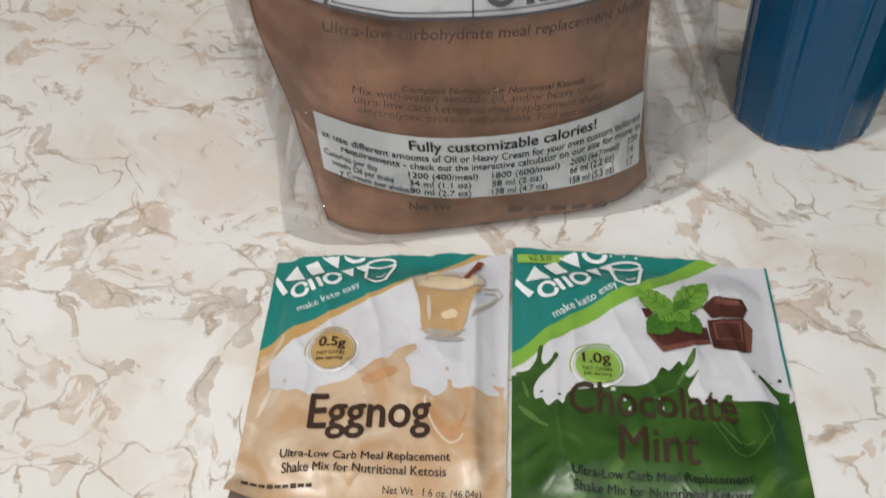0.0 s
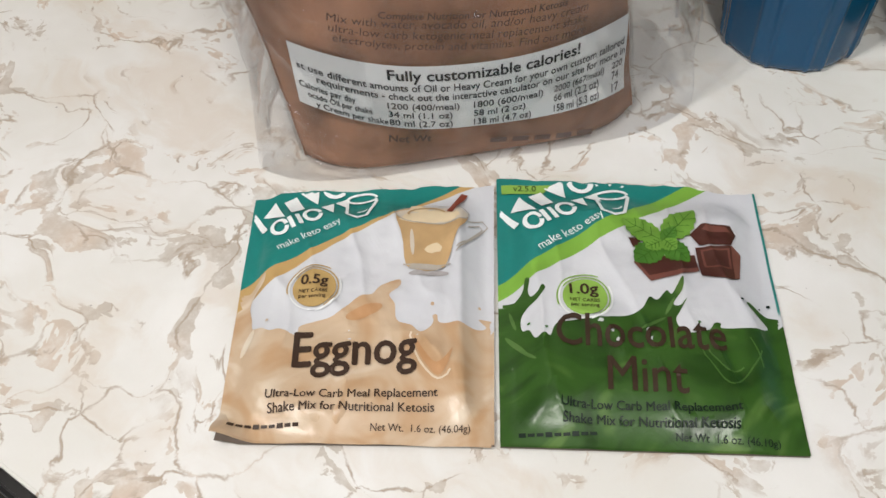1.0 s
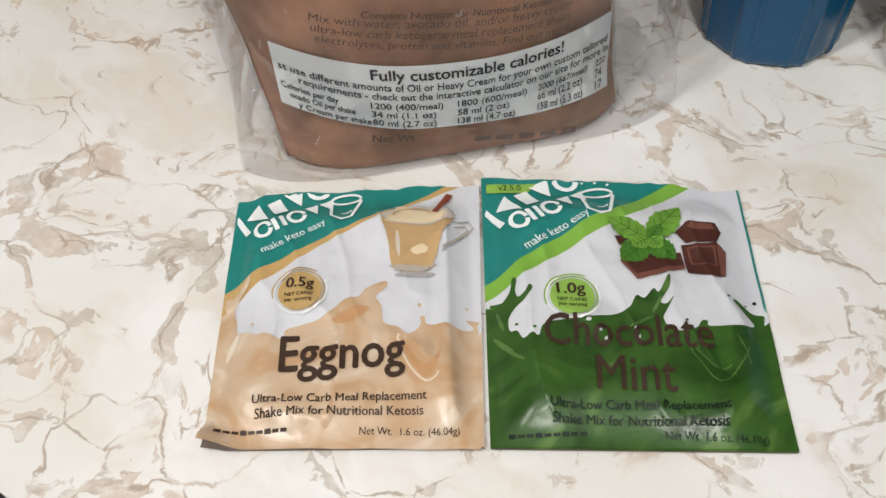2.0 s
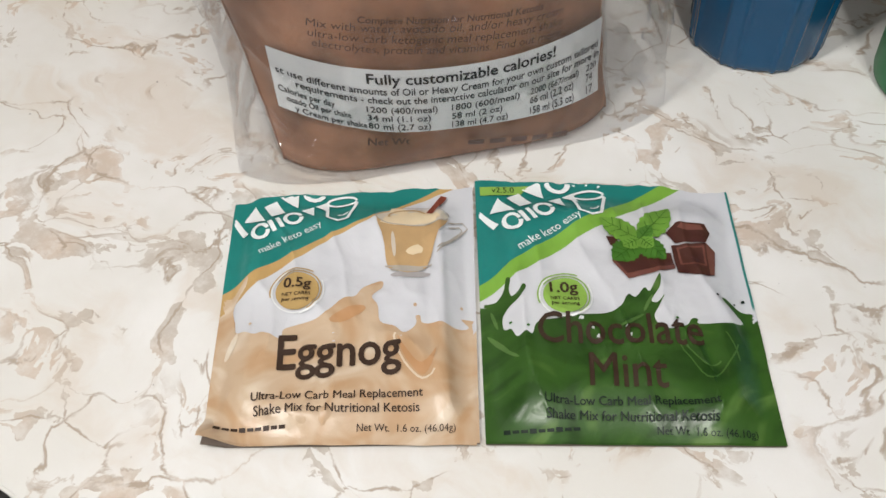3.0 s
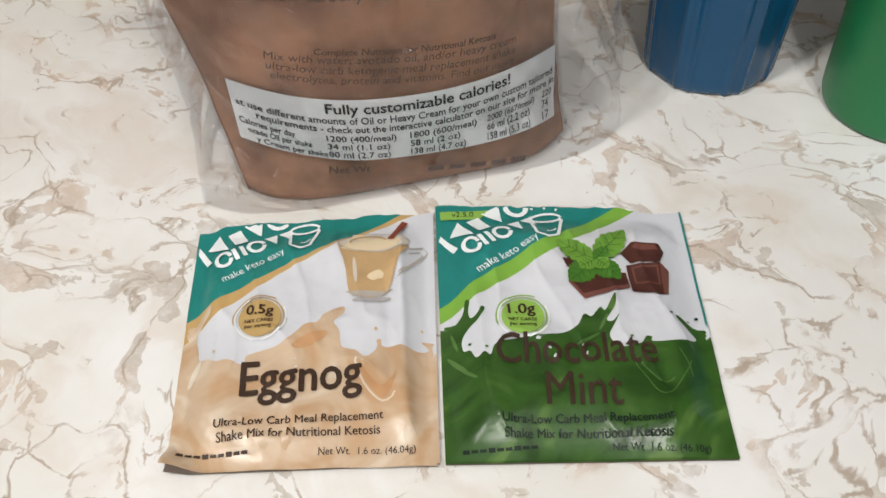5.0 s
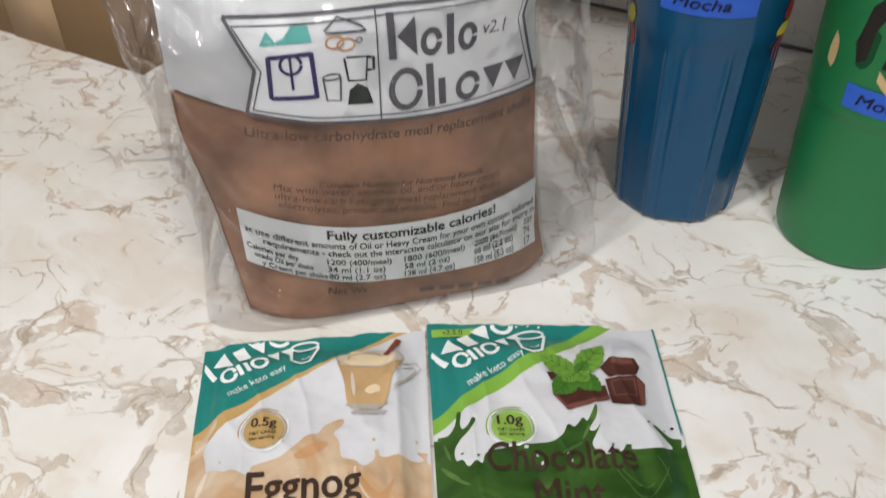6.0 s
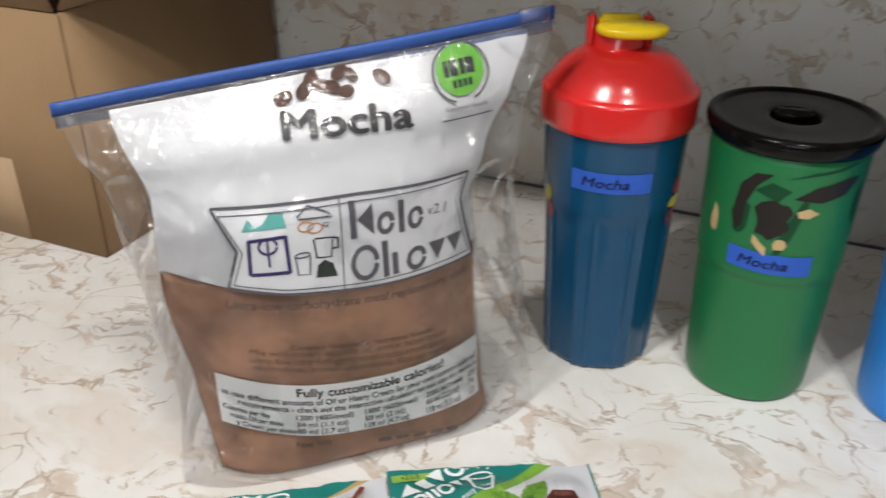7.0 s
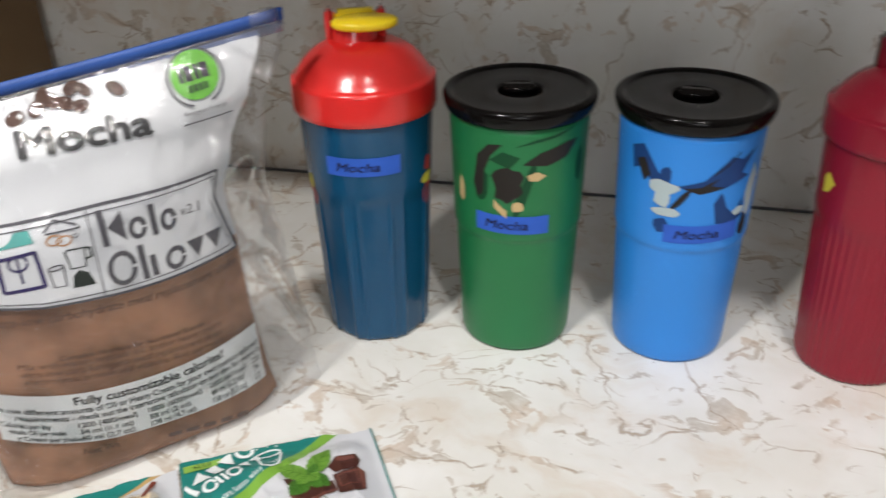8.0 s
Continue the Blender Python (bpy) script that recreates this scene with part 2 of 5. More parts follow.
ZIP_BLUE = plastic("blue_zip_plastic", (0.020, 0.075, 0.30), 0.55, 0.15, 0.1, 120.0)
SLIDER = film_material("slider_plastic", 0.10, 0.30, 60.0, 0.1, (0.82, 0.86, 0.95), 0.5)
RED_LID = plastic("glossy_red_plastic", (0.62, 0.020, 0.018), 0.22, 0.06, 0.02, 40.0, 0.3)
YELLOW = plastic("yellow_plastic", (0.85, 0.62, 0.012), 0.3, 0.08, 0.03, 60.0)
NAVY_CUP = plastic("deep_blue_plastic", (0.004, 0.060, 0.140), 0.17, 0.12, 0.0, 30.0, 0.0, 0.4)
GREEN_CUP = plastic("green_plastic", (0.009, 0.150, 0.045), 0.42, 0.06, 0.05, 40.0)
BLUE_CUP = plastic("bright_blue_plastic", (0.020, 0.215, 0.66), 0.42, 0.06, 0.05, 40.0)
BLACK_LID = plastic("black_plastic", (0.0035, 0.003, 0.0028), 0.13, 0.1, 0.02, 60.0, 0.0, 0.16)
DARK_RED = plastic("dark_red_plastic", (0.23, 0.008, 0.022), 0.24, 0.10, 0.03, 30.0, 0.0, 0.35)
TAPE = plastic("blue_masking_tape", (0.018, 0.095, 0.50), 0.7, 0.12, 0.4, 350.0)
PEN = print_ink("pen_ink", (0.012, 0.014, 0.05))
PATCH_DARK = print_ink("dark_print", (0.020, 0.016, 0.014))
PATCH_TAN = print_ink("tan_print", (0.56, 0.40, 0.20))
PATCH_DKGREEN = print_ink("deep_green_print", (0.006, 0.06, 0.022))
PATCH_NAVY = print_ink("navy_print", (0.010, 0.045, 0.17))
PATCH_PALE = print_ink("pale_grey_print", (0.42, 0.50, 0.52))
PATCH_YELLOW = print_ink("yellow_print", (0.62, 0.55, 0.05))
PATCH_RED = print_ink("red_print", (0.42, 0.03, 0.025))
PACK_TAPE = plastic("tan_packing_tape", (0.37, 0.25, 0.142), 0.65, 0.12, 0.05, 60.0)
WALL_PAINT = plastic("cream_wall_paint", (0.47, 0.475, 0.48), 0.7, 0.05, 0.1, 20.0)
SHADE_BLOCK = plastic("shade_block_paint", (0.66, 0.65, 0.64), 0.6, 0.04, 0.1, 20.0)
FLOOR_MAT = plastic("dark_floor", (0.10, 0.085, 0.07), 0.5, 0.2, 0.1, 12.0)
DARK_METAL = plastic("dark_grey_metal", (0.10, 0.10, 0.105), 0.35, 0.15, 0.1, 120.0)
BLACK_TRIM = plastic("black_edge_trim", (0.016, 0.015, 0.014), 0.4, 0.15, 0.1, 120.0)

EGG_LIQUID = (0.52, 0.385, 0.260), (0.45, 0.285, 0.155), (0.62, 0.52, 0.40)
MINT_LIQUID = (0.030, 0.086, 0.012), (0.016, 0.050, 0.007), (0.085, 0.165, 0.035)
EGG_FOIL = sachet_material("eggnog_foil", -0.125, (0.1555, 0.685, 0.0), (0.1479, 0.4736, -2.2),
                           [(0.0, 0.475), (0.075, 0.475), (0.10, 0.36), (0.14, 0.30), (0.90, 0.30), (0.95, 0.37), (1.0, 0.40)], *EGG_LIQUID, (0.44, 0.285, 0.11), 1.0)
CHOC_FOIL = sachet_material("chocolate_mint_foil", -0.005, (0.080, 0.70, 0.0), (0.0705, 0.70, 0.0),
                            [(0.0, 0.445), (0.08, 0.445), (0.11, 0.31), (0.90, 0.31), (0.945, 0.38), (1.0, 0.42)], *MINT_LIQUID, (0.17, 0.345, 0.045), 0.1192)
EGG_SPLASH = splash_material("printed_creamy_liquid", *EGG_LIQUID)
CARAMEL = splash_material("printed_caramel_fold", (0.50, 0.290, 0.145), (0.44, 0.235, 0.105), (0.56, 0.37, 0.22))
EGG_LITE = splash_material("printed_cream_glint", (0.66, 0.57, 0.45), (0.62, 0.51, 0.38), (0.70, 0.63, 0.52))
MINT_LITE = splash_material("printed_green_glint", (0.085, 0.165, 0.042), (0.055, 0.125, 0.026), (0.13, 0.22, 0.07))
MINT_SPLASH = splash_material("printed_green_liquid", *MINT_LIQUID)

# ---- mesh helpers ----


def finish(name, bm, material, smooth=True):
    me = bpy.data.meshes.new(name)
    bm.normal_update()
    bm.to_mesh(me)
    bm.free()
    me.materials.append(material)
    if smooth:
        me.polygons.foreach_set("use_smooth", [True] * len(me.polygons))
    return new(name, me)


def part(name, bm, material, parent, label="", smooth=True):
    """One mesh under a thing or under a part, in the parent's own space."""
    ob = finish(name, bm, material, smooth)
    ob.parent = parent
    if label:
        ob["label"] = label
    return ob


def thing(name, label, category, group="", at=(0, 0, 0), turn=0.0):
    ob = new(name)
    ob.empty_display_size = 0.02
    ob.matrix_world = pose(*at, 0, 0, turn)
    return tagged(ob, label, category, group)


def box_bm(x0, x1, y0, y1, z0, z1, bevel=0.0):
    bm = bmesh.new()
    bmesh.ops.create_cube(bm, size=1.0)
    for v in bm.verts:
        v.co = Vector(((x0 + x1) / 2 + v.co.x * (x1 - x0), (y0 + y1) / 2 + v.co.y * (y1 - y0), (z0 + z1) / 2 + v.co.z * (z1 - z0)))
    if bevel:
        bmesh.ops.bevel(bm, geom=bm.edges[:], offset=bevel, segments=2, affect="EDGES")
    return bm


def lathe_bm(profile, seg=72, shape=None):
    """Turn (radius, height) pairs round z; shape(angle, r, z) may bend the radius."""
    bm = bmesh.new()
    rings = []
    for r, z in profile:
        if r < 1e-6:
            rings.append([bm.verts.new((0, 0, z))])
            continue
        ring = []
        for i in range(seg):
            a = 2 * math.pi * i / seg
            rr = shape(a, r, z) if shape else r
            ring.append(bm.verts.new((rr * math.cos(a), rr * math.sin(a), z)))
        rings.append(ring)
    for low, high in zip(rings, rings[1:]):
        for i in range(seg):
            j = (i + 1) % seg
            if len(low) == 1:
                bm.faces.new((low[0], high[j], high[i]))
            elif len(high) == 1:
                bm.faces.new((low[i], low[j], high[0]))
            else:
                bm.faces.new((low[i], low[j], high[j], high[i]))
    bmesh.ops.recalc_face_normals(bm, faces=bm.faces[:])
    return bm


def refine(bm, length, rounds=2):
    for _ in range(rounds):
        bmesh.ops.triangulate(bm, faces=bm.faces[:])
        long_edges = [e for e in bm.edges if e.calc_length() > length]
        if not long_edges:
            break
        bmesh.ops.subdivide_edges(bm, edges=long_edges, cuts=1)
    bmesh.ops.triangulate(bm, faces=bm.faces[:])


def draped(bm, lay, lift, length=0.004, rounds=2):
    """Lay a flat print on a surface: lay(x, y, lift) gives the place."""
    refine(bm, length, rounds)
    for v in bm.verts:
        v.co = lay(v.co.x, v.co.y, lift + v.co.z)
    return bm


def outline_bm(points):
    bm = bmesh.new()
    bm.faces.new([bm.verts.new((x, y, 0)) for x, y in points])
    return bm


def add_outline(bm, points):
    bm.faces.new([bm.verts.new((x, y, 0)) for x, y in points])


def ellipse(cx, cy, rx, ry, turn=0.0, n=20, wobble=0.0, seed=0):
    rng = random.Random(seed)
    out = []
    for i in range(n):
        a = 2 * math.pi * i / n
        k = 1 + wobble * (rng.random() - 0.5)
        x, y = rx * k * math.cos(a), ry * k * math.sin(a)
        c, s = math.cos(turn), math.sin(turn)
        out.append((cx + c * x - s * y, cy + s * x + c * y))
    return out


def band(points, width):
    """A brush stroke of even width along a line of points, as one outline."""
    left, right = [], []
    for i, (x, y) in enumerate(points):
        ax, ay = points[max(0, i - 1)]
        bx, by = points[min(len(points) - 1, i + 1)]
        d = math.hypot(bx - ax, by - ay) or 1
        nx, ny = -(by - ay) / d * width / 2, (bx - ax) / d * width / 2
        left.append((x + nx, y + ny))
        right.append((x - nx, y - ny))
    return left + right[::-1]


def arc(cx, cy, rx, ry, a0, a1, n=14, turn=0.0):
    c, s = math.cos(turn), math.sin(turn)
    out = []
    for i in range(n + 1):
        a = radians(a0 + (a1 - a0) * i / n)
        x, y = rx * math.cos(a), ry * math.sin(a)
        out.append((cx + c * x - s * y, cy + s * x + c * y))
    return out


def text_bm(words, start, end, tall=1.0, bold=0.0, slant=0.0):
    """Words in the built-in font, from the start to the end of their base line."""
    data = bpy.data.curves.new("words", "FONT")
    data.body, data.size, data.resolution_u, data.shear = words, 1.0, 3, slant
    ob = new("words", data)
    bpy.context.view_layer.update()
    deps = bpy.context.evaluated_depsgraph_get()
    me = bpy.data.meshes.new_from_object(ob.evaluated_get(deps))
    bm = bmesh.new()
    bm.from_mesh(me)
    bpy.data.objects.remove(ob)
    bpy.data.curves.remove(data)
    bpy.data.meshes.remove(me)
    if bold:
        # heavier strokes: the same letters laid again a hair's breadth to the sides
        for k, (dx, dy) in enumerate(((1, 0), (-1, 0), (0, 1), (0, -1))):
            extra = bmesh.ops.duplicate(bm, geom=bm.faces[:] if k == 0 else first)["geom"]
            if k == 0:
                first = [f for f in bm.faces if f not in set(extra)]
            for v in {v for f in extra if isinstance(f, bmesh.types.BMFace) for v in f.verts}:
                v.co += Vector((dx * bold, dy * bold * 0.8, 0.00003 * (k + 1)))
    lo, hi = min(v.co.x for v in bm.verts), max(v.co.x for v in bm.verts)
    (x0, y0), (x1, y1) = start, end
    k = math.hypot(x1 - x0, y1 - y0) / (hi - lo)
    c, s = (x1 - x0) / math.hypot(x1 - x0, y1 - y0), (y1 - y0) / math.hypot(x1 - x0, y1 - y0)
    for v in bm.verts:
        x, y = (v.co.x - lo) * k, v.co.y * k * tall
        v.co = Vector((x0 + c * x - s * y, y0 + s * x + c * y, v.co.z))
    return bm


def between(a, b, t):
    return (a[0] + (b[0] - a[0]) * t, a[1] + (b[1] - a[1]) * t)


def table_at(table, z):
    if z <= table[0][0]:
        return table[0][1]
    for (a, x), (b, y) in zip(table, table[1:]):
        if z <= b:
            k = (z - a) / (b - a)
            k = k * k * (3 - 2 * k) * 0.5 + k * 0.5
            return x + (y - x) * k
    return table[-1][1]


# ---- the counter and the room ----
TURN = -31.26  # the counter runs along this direction
CT, ST = math.cos(radians(TURN)), math.sin(radians(TURN))
WALL_AT = (0.287, 0.483)  # a point at the foot of the splashback
DEPTH = 0.677


def setting(name, label, category, bm, material, at=(*WALL_AT, 0), turn=TURN, smooth=False):
    ob = finish(name, bm, material, smooth)
    ob.matrix_world = pose(*at, 0, 0, turn)
    return tagged(ob, label, category, "", "structure")


setting("countertop", "pale marble-patterned laminate worktop with tan veins", "worktop", box_bm(-2.2, 2.2, -DEPTH, 0.0, -0.038, 0.0, 0.0015), MARBLE)
setting("wall_back", "marble-patterned laminate splashback behind the worktop", "wall", box_bm(-2.2, 2.2, 0.0, 0.06, -0.038, 0.444), MARBLE)
# unseen stand-in for wall cabinets, sized to keep lamp light off the splashback
setting("wall_back_upper", "unseen plain block in place of wall cabinets, added to shade the splashback", "wall", box_bm(-2.2, 2.2, -0.42, 0.06, 0.445, 1.52), SHADE_BLOCK)
setting("trim", "thin grey sealant line along the foot of the splashback", "trim", box_bm(-2.2, 2.2, -0.003, -0.0002, 0.0002, 0.0022), DARK_METAL)
setting("counter_base", "plain wall under the worktop", "wall", box_bm(-2.2, 2.2, -DEPTH + 0.03, 0.06, -0.91, -0.039), WALL_PAINT)
setting("counter_edge", "black edge strip along the worktop front", "trim", box_bm(-2.2, 2.2, -DEPTH - 0.005, -DEPTH - 0.0003, -0.038, 0.0005, 0.0008), BLACK_TRIM)
setting("floor", "dark kitchen floor", "floor", box_bm(-2.3, 2.3, -3.0, 0.06, -0.95, -0.911), FLOOR_MAT)
setting("ceiling", "plain cream ceiling", "ceiling", box_bm(-2.3, 2.3, -3.0, 0.06, 1.521, 1.56), WALL_PAINT)
setting("wall_left", "plain cream painted side wall", "wall", box_bm(-2.3, -2.201, -3.0, 0.06, -0.91, 1.52), WALL_PAINT)
setting("wall_right", "plain cream painted side wall", "wall", box_bm(2.201, 2.3, -3.0, 0.06, -0.91, 1.52), WALL_PAINT)
# the gap in this unseen wall is made only for the added fill
front_wall = box_bm(-2.2, 2.2, -2.66, -2.60, -0.91, 0.20)
for x0, x1, z0, z1 in ((-2.2, 0.15, 0.20, 1.20), (1.40, 2.2, 0.20, 1.20), (-2.2, 2.2, 1.20, 1.52)):
    piece = box_bm(x0, x1, -2.66, -2.60, z0, z1)
    me_piece = bpy.data.meshes.new("piece")
    piece.to_mesh(me_piece)
    piece.free()
    front_wall.from_mesh(me_piece)
    bpy.data.meshes.remove(me_piece)
setting("wall_front", "plain cream painted wall with an added opening for the fill light", "wall", front_wall, WALL_PAINT)

# dark appliance panel that butts against the worktop's front
appliance = thing("oven_front", "dark grey metal appliance front below the worktop edge", "appliance", at=(*WALL_AT, 0), turn=TURN)
part("panel", box_bm(-0.75, -0.17, -DEPTH - 0.030, -DEPTH - 0.0065, -0.80, -0.006, 0.002), DARK_METAL, appliance)
part("base", box_bm(-0.75, -0.17, -DEPTH - 0.028, -DEPTH - 0.0065, -0.911, -0.8005), BLACK_TRIM, appliance)
handle = bmesh.new()
bmesh.ops.create_cone(handle, segments=20, radius1=0.011, radius2=0.011, depth=0.50, cap_ends=True, matrix=pose(-0.46, -DEPTH - 0.075, -0.035, 0, 90, 0))
for hx in (-0.66, -0.26):
    bmesh.ops.create_cone(handle, segments=12, radius1=0.007, radius2=0.007, depth=0.046, cap_ends=True, matrix=pose(hx, -DEPTH - 0.053, -0.035, 90, 0, 0))
part("handle", handle, BLACK_TRIM, appliance, "black bar handle")

# ---- cardboard box against the splashback ----
BOX_LONG, BOX_DEEP, BOX_TALL, WALLING = 0.42, 0.285, 0.215, 0.004
carton = thing("cardboard_box", "open brown corrugated cardboard box on the worktop", "box", at=(-0.229, 0.445, 0), turn=TURN)
# local x runs along the wall (to the left is minus), y towards the wall
part("front_panel", box_bm(-BOX_LONG, 0, 0, WALLING, 0, BOX_TALL, 0.0012), CARD, carton)
part("side_panel", box_bm(-WALLING, 0, WALLING, BOX_DEEP, 0, BOX_TALL, 0.0012), CARD, carton)
part("side_panel", box_bm(-BOX_LONG, -BOX_LONG + WALLING, WALLING, BOX_DEEP, 0, BOX_TALL, 0.0012), CARD, carton)
part("back_panel", box_bm(-BOX_LONG + WALLING, -WALLING, BOX_DEEP - WALLING, BOX_DEEP, 0, BOX_TALL, 0.0012), CARD, carton)
part("bottom_panel", box_bm(-BOX_LONG + WALLING, -WALLING, WALLING, BOX_DEEP - WALLING, 0, WALLING), CARD, carton)


def flap(lx, out, at, turn_m, name="flap"):
    bm = box_bm(0, lx, 0, WALLING, 0, out, 0.001)
    bmesh.ops.transform(bm, matrix=at @ turn_m, verts=bm.verts[:])
    part(name, bm, CARD, carton)


flap(BOX_LONG - 0.006, 0.135, pose(-BOX_LONG + 0.003, 0.001, BOX_TALL + 0.0004), pose(0, 0, 0, 24, 0, 0))
flap(BOX_DEEP - 0.012, 0.135, pose(-0.001, 0.006, BOX_TALL + 0.0004, 0, 0, 90), pose(0, 0, 0, 38, 0, 0))
flap(BOX_LONG - 0.006, 0.135, pose(-BOX_LONG + 0.003, BOX_DEEP - 0.006, BOX_TALL + 0.0004), pose(0, 0, 0, 2, 0, 0))
strip = box_bm(-0.152, -0.088, -0.0006, -0.0001, 0.0, 0.080)
part("packing_tape", strip, PACK_TAPE, carton, "paler tape strip on the lower front")

# ---- printed pouch of powder, standing in a zip bag ----
OX, OY, EX, EY, LIFT = -0.010, 0.165, 0.974, 0.225, 0.0016
LEFT_IN = [(0, -0.092), (0.03, -0.095), (0.06, -0.098), (0.13, -0.108), (0.18, -0.106), (0.23, -0.118), (0.26, -0.120)]
RIGHT_IN = [(0, 0.088), (0.03, 0.084), (0.06, 0.080), (0.12, 0.078), (0.16, 0.075), (0.185, 0.084), (0.21, 0.102), (0.235, 0.117), (0.25, 0.121)]
FRONT = [(0, 0.0), (0.05, 0.004), (0.12, 0.003), (0.17, -0.002), (0.205, -0.018), (0.245, -0.046)]
ROUND = [(0, 0.020), (0.03, 0.027), (0.08, 0.030), (0.14, 0.030), (0.19, 0.018), (0.245, 0.001)]
THICK = [(0, 0.040), (0.04, 0.052), (0.10, 0.050), (0.16, 0.030), (0.21, 0.010), (0.245, 0.0015)]
LEFT_OUT = [(0, -0.114), (0.06, -0.108), (0.13, -0.116), (0.18, -0.122), (0.205, -0.126), (0.225, -0.137), (0.2455, -0.143)]
RIGHT_OUT = [(0, 0.119), (0.05, 0.116), (0.10, 0.108), (0.16, 0.100), (0.20, 0.107), (0.23, 0.125), (0.2455, 0.132)]


def bag_place(s, d, h, crumple=0.0):
    """s along the bag, d towards the viewer, h the height before the bag's slant."""
    z = h * (1 + 0.38 * s)
    return Vector((OX + EX * s + EY * d, OY + EY * s - EX * d, z + LIFT))


def front_depth(s, h, left=LEFT_IN, right=RIGHT_IN):
    lo, hi = table_at(left, h), table_at(right, h)
    q = min(1.3, abs((s - (lo + hi) / 2) / ((hi - lo) / 2)))
    return table_at(FRONT, h) - table_at(ROUND, h) * q ** (2.4 + 3 * max(0, 1 - h / 0.03))


# long folds in the film: from, to, height, half width
FOLDS = [(-0.125, 0.215, -0.060, 0.150, 0.9, 0.004), (-0.120, 0.190, -0.085, 0.120, 0.8, 0.0035), (0.020, 0.205, 0.036, 0.130, 0.9, 0.0035), (0.085, 0.215, 0.050, 0.150, 1.0, 0.004),
         (0.105, 0.200, 0.075, 0.080, 0.9, 0.004), (-0.070, 0.135, -0.010, 0.085, 0.9, 0.003), (-0.100, 0.110, -0.070, 0.020, 0.9, 0.0035), (0.005, 0.115, 0.055, 0.070, 0.8, 0.003),
         (0.100, 0.110, 0.085, 0.020, 1.0, 0.004), (-0.095, 0.150, -0.050, 0.128, 0.8, 0.003), (0.040, 0.060, 0.075, 0.020, 0.8, 0.003), (-0.110, 0.030, -0.060, 0.012, 0.9, 0.003), (-0.020, 0.185, -0.060, 0.168, 0.6, 0.003)]

# fans of creases at the lower corner and the shoulder
FOLDS += [(-0.112, 0.060, -0.100, 0.006, 1.0, 0.0028), (-0.108, 0.100, -0.104, 0.030, 0.9, 0.0026), (-0.096, 0.022, -0.070, 0.005, 1.0, 0.0026), (-0.086, 0.014, -0.040, 0.007, 0.9, 0.0024),
          (-0.130, 0.215, -0.100, 0.170, 1.1, 0.0030), (-0.126, 0.200, -0.112, 0.150, 1.0, 0.0028), (-0.118, 0.182, -0.088, 0.166, 0.9, 0.0028), (-0.134, 0.225, -0.085, 0.205, 0.9, 0.0026)]
fold_rng = random.Random(12)
for _ in range(34):
    fs, fh = fold_rng.uniform(-0.115, 0.110), fold_rng.uniform(0.012, 0.215)
    fa, fl = fold_rng.gauss(-0.9 if fs < 0 else -2.2, 0.5), fold_rng.uniform(0.012, 0.045)
    FOLDS.append((fs, fh, fs + fl * math.cos(fa), max(0.006, fh + fl * math.sin(fa)), fold_rng.uniform(0.35, 0.8), fold_rng.uniform(0.0020, 0.0034)))


def crease(s, h, seed, size):
    """Soft folds in the film, stronger towards the sides and the top."""
    p = Vector((s * 26 + seed, h * 14, seed * 1.7))
    a = noise.noise(p) + 0.5 * noise.noise(p * 2.3)
    diag = 1 - abs(noise.noise(Vector(((s + h * 0.7) * 30 + seed, (s - h) * 7, seed))))
    fan = 1 - abs(noise.noise(Vector(((s - h * 0.5) * 42 - seed, (s + h) * 9, seed + 4))))
    return size * (a + 1.2 * diag ** 7 + 0.8 * fan ** 8) * min(1.0, 0.15 + h / 0.035)


def folds(s, h):
    """The long folds, 0 to about 1."""
    total = 0.0
    for x0, y0, x1, y1, high, wide in FOLDS:
        t = max(0.0, min(1.0, ((s - x0) * (x1 - x0) + (h - y0) * (y1 - y0)) / ((x1 - x0) ** 2 + (y1 - y0) ** 2)))
        off = ((s - x0 - t * (x1 - x0)) ** 2 + (h - y0 - t * (y1 - y0)) ** 2) / (wide * wide)
        if off < 6:
            total += high * math.exp(-off) * math.sin(math.pi * min(1, t * 0.9 + 0.05))
    return total


def on_pouch(s, h, lift):
    return bag_place(s, front_depth(s, h) + lift, h)


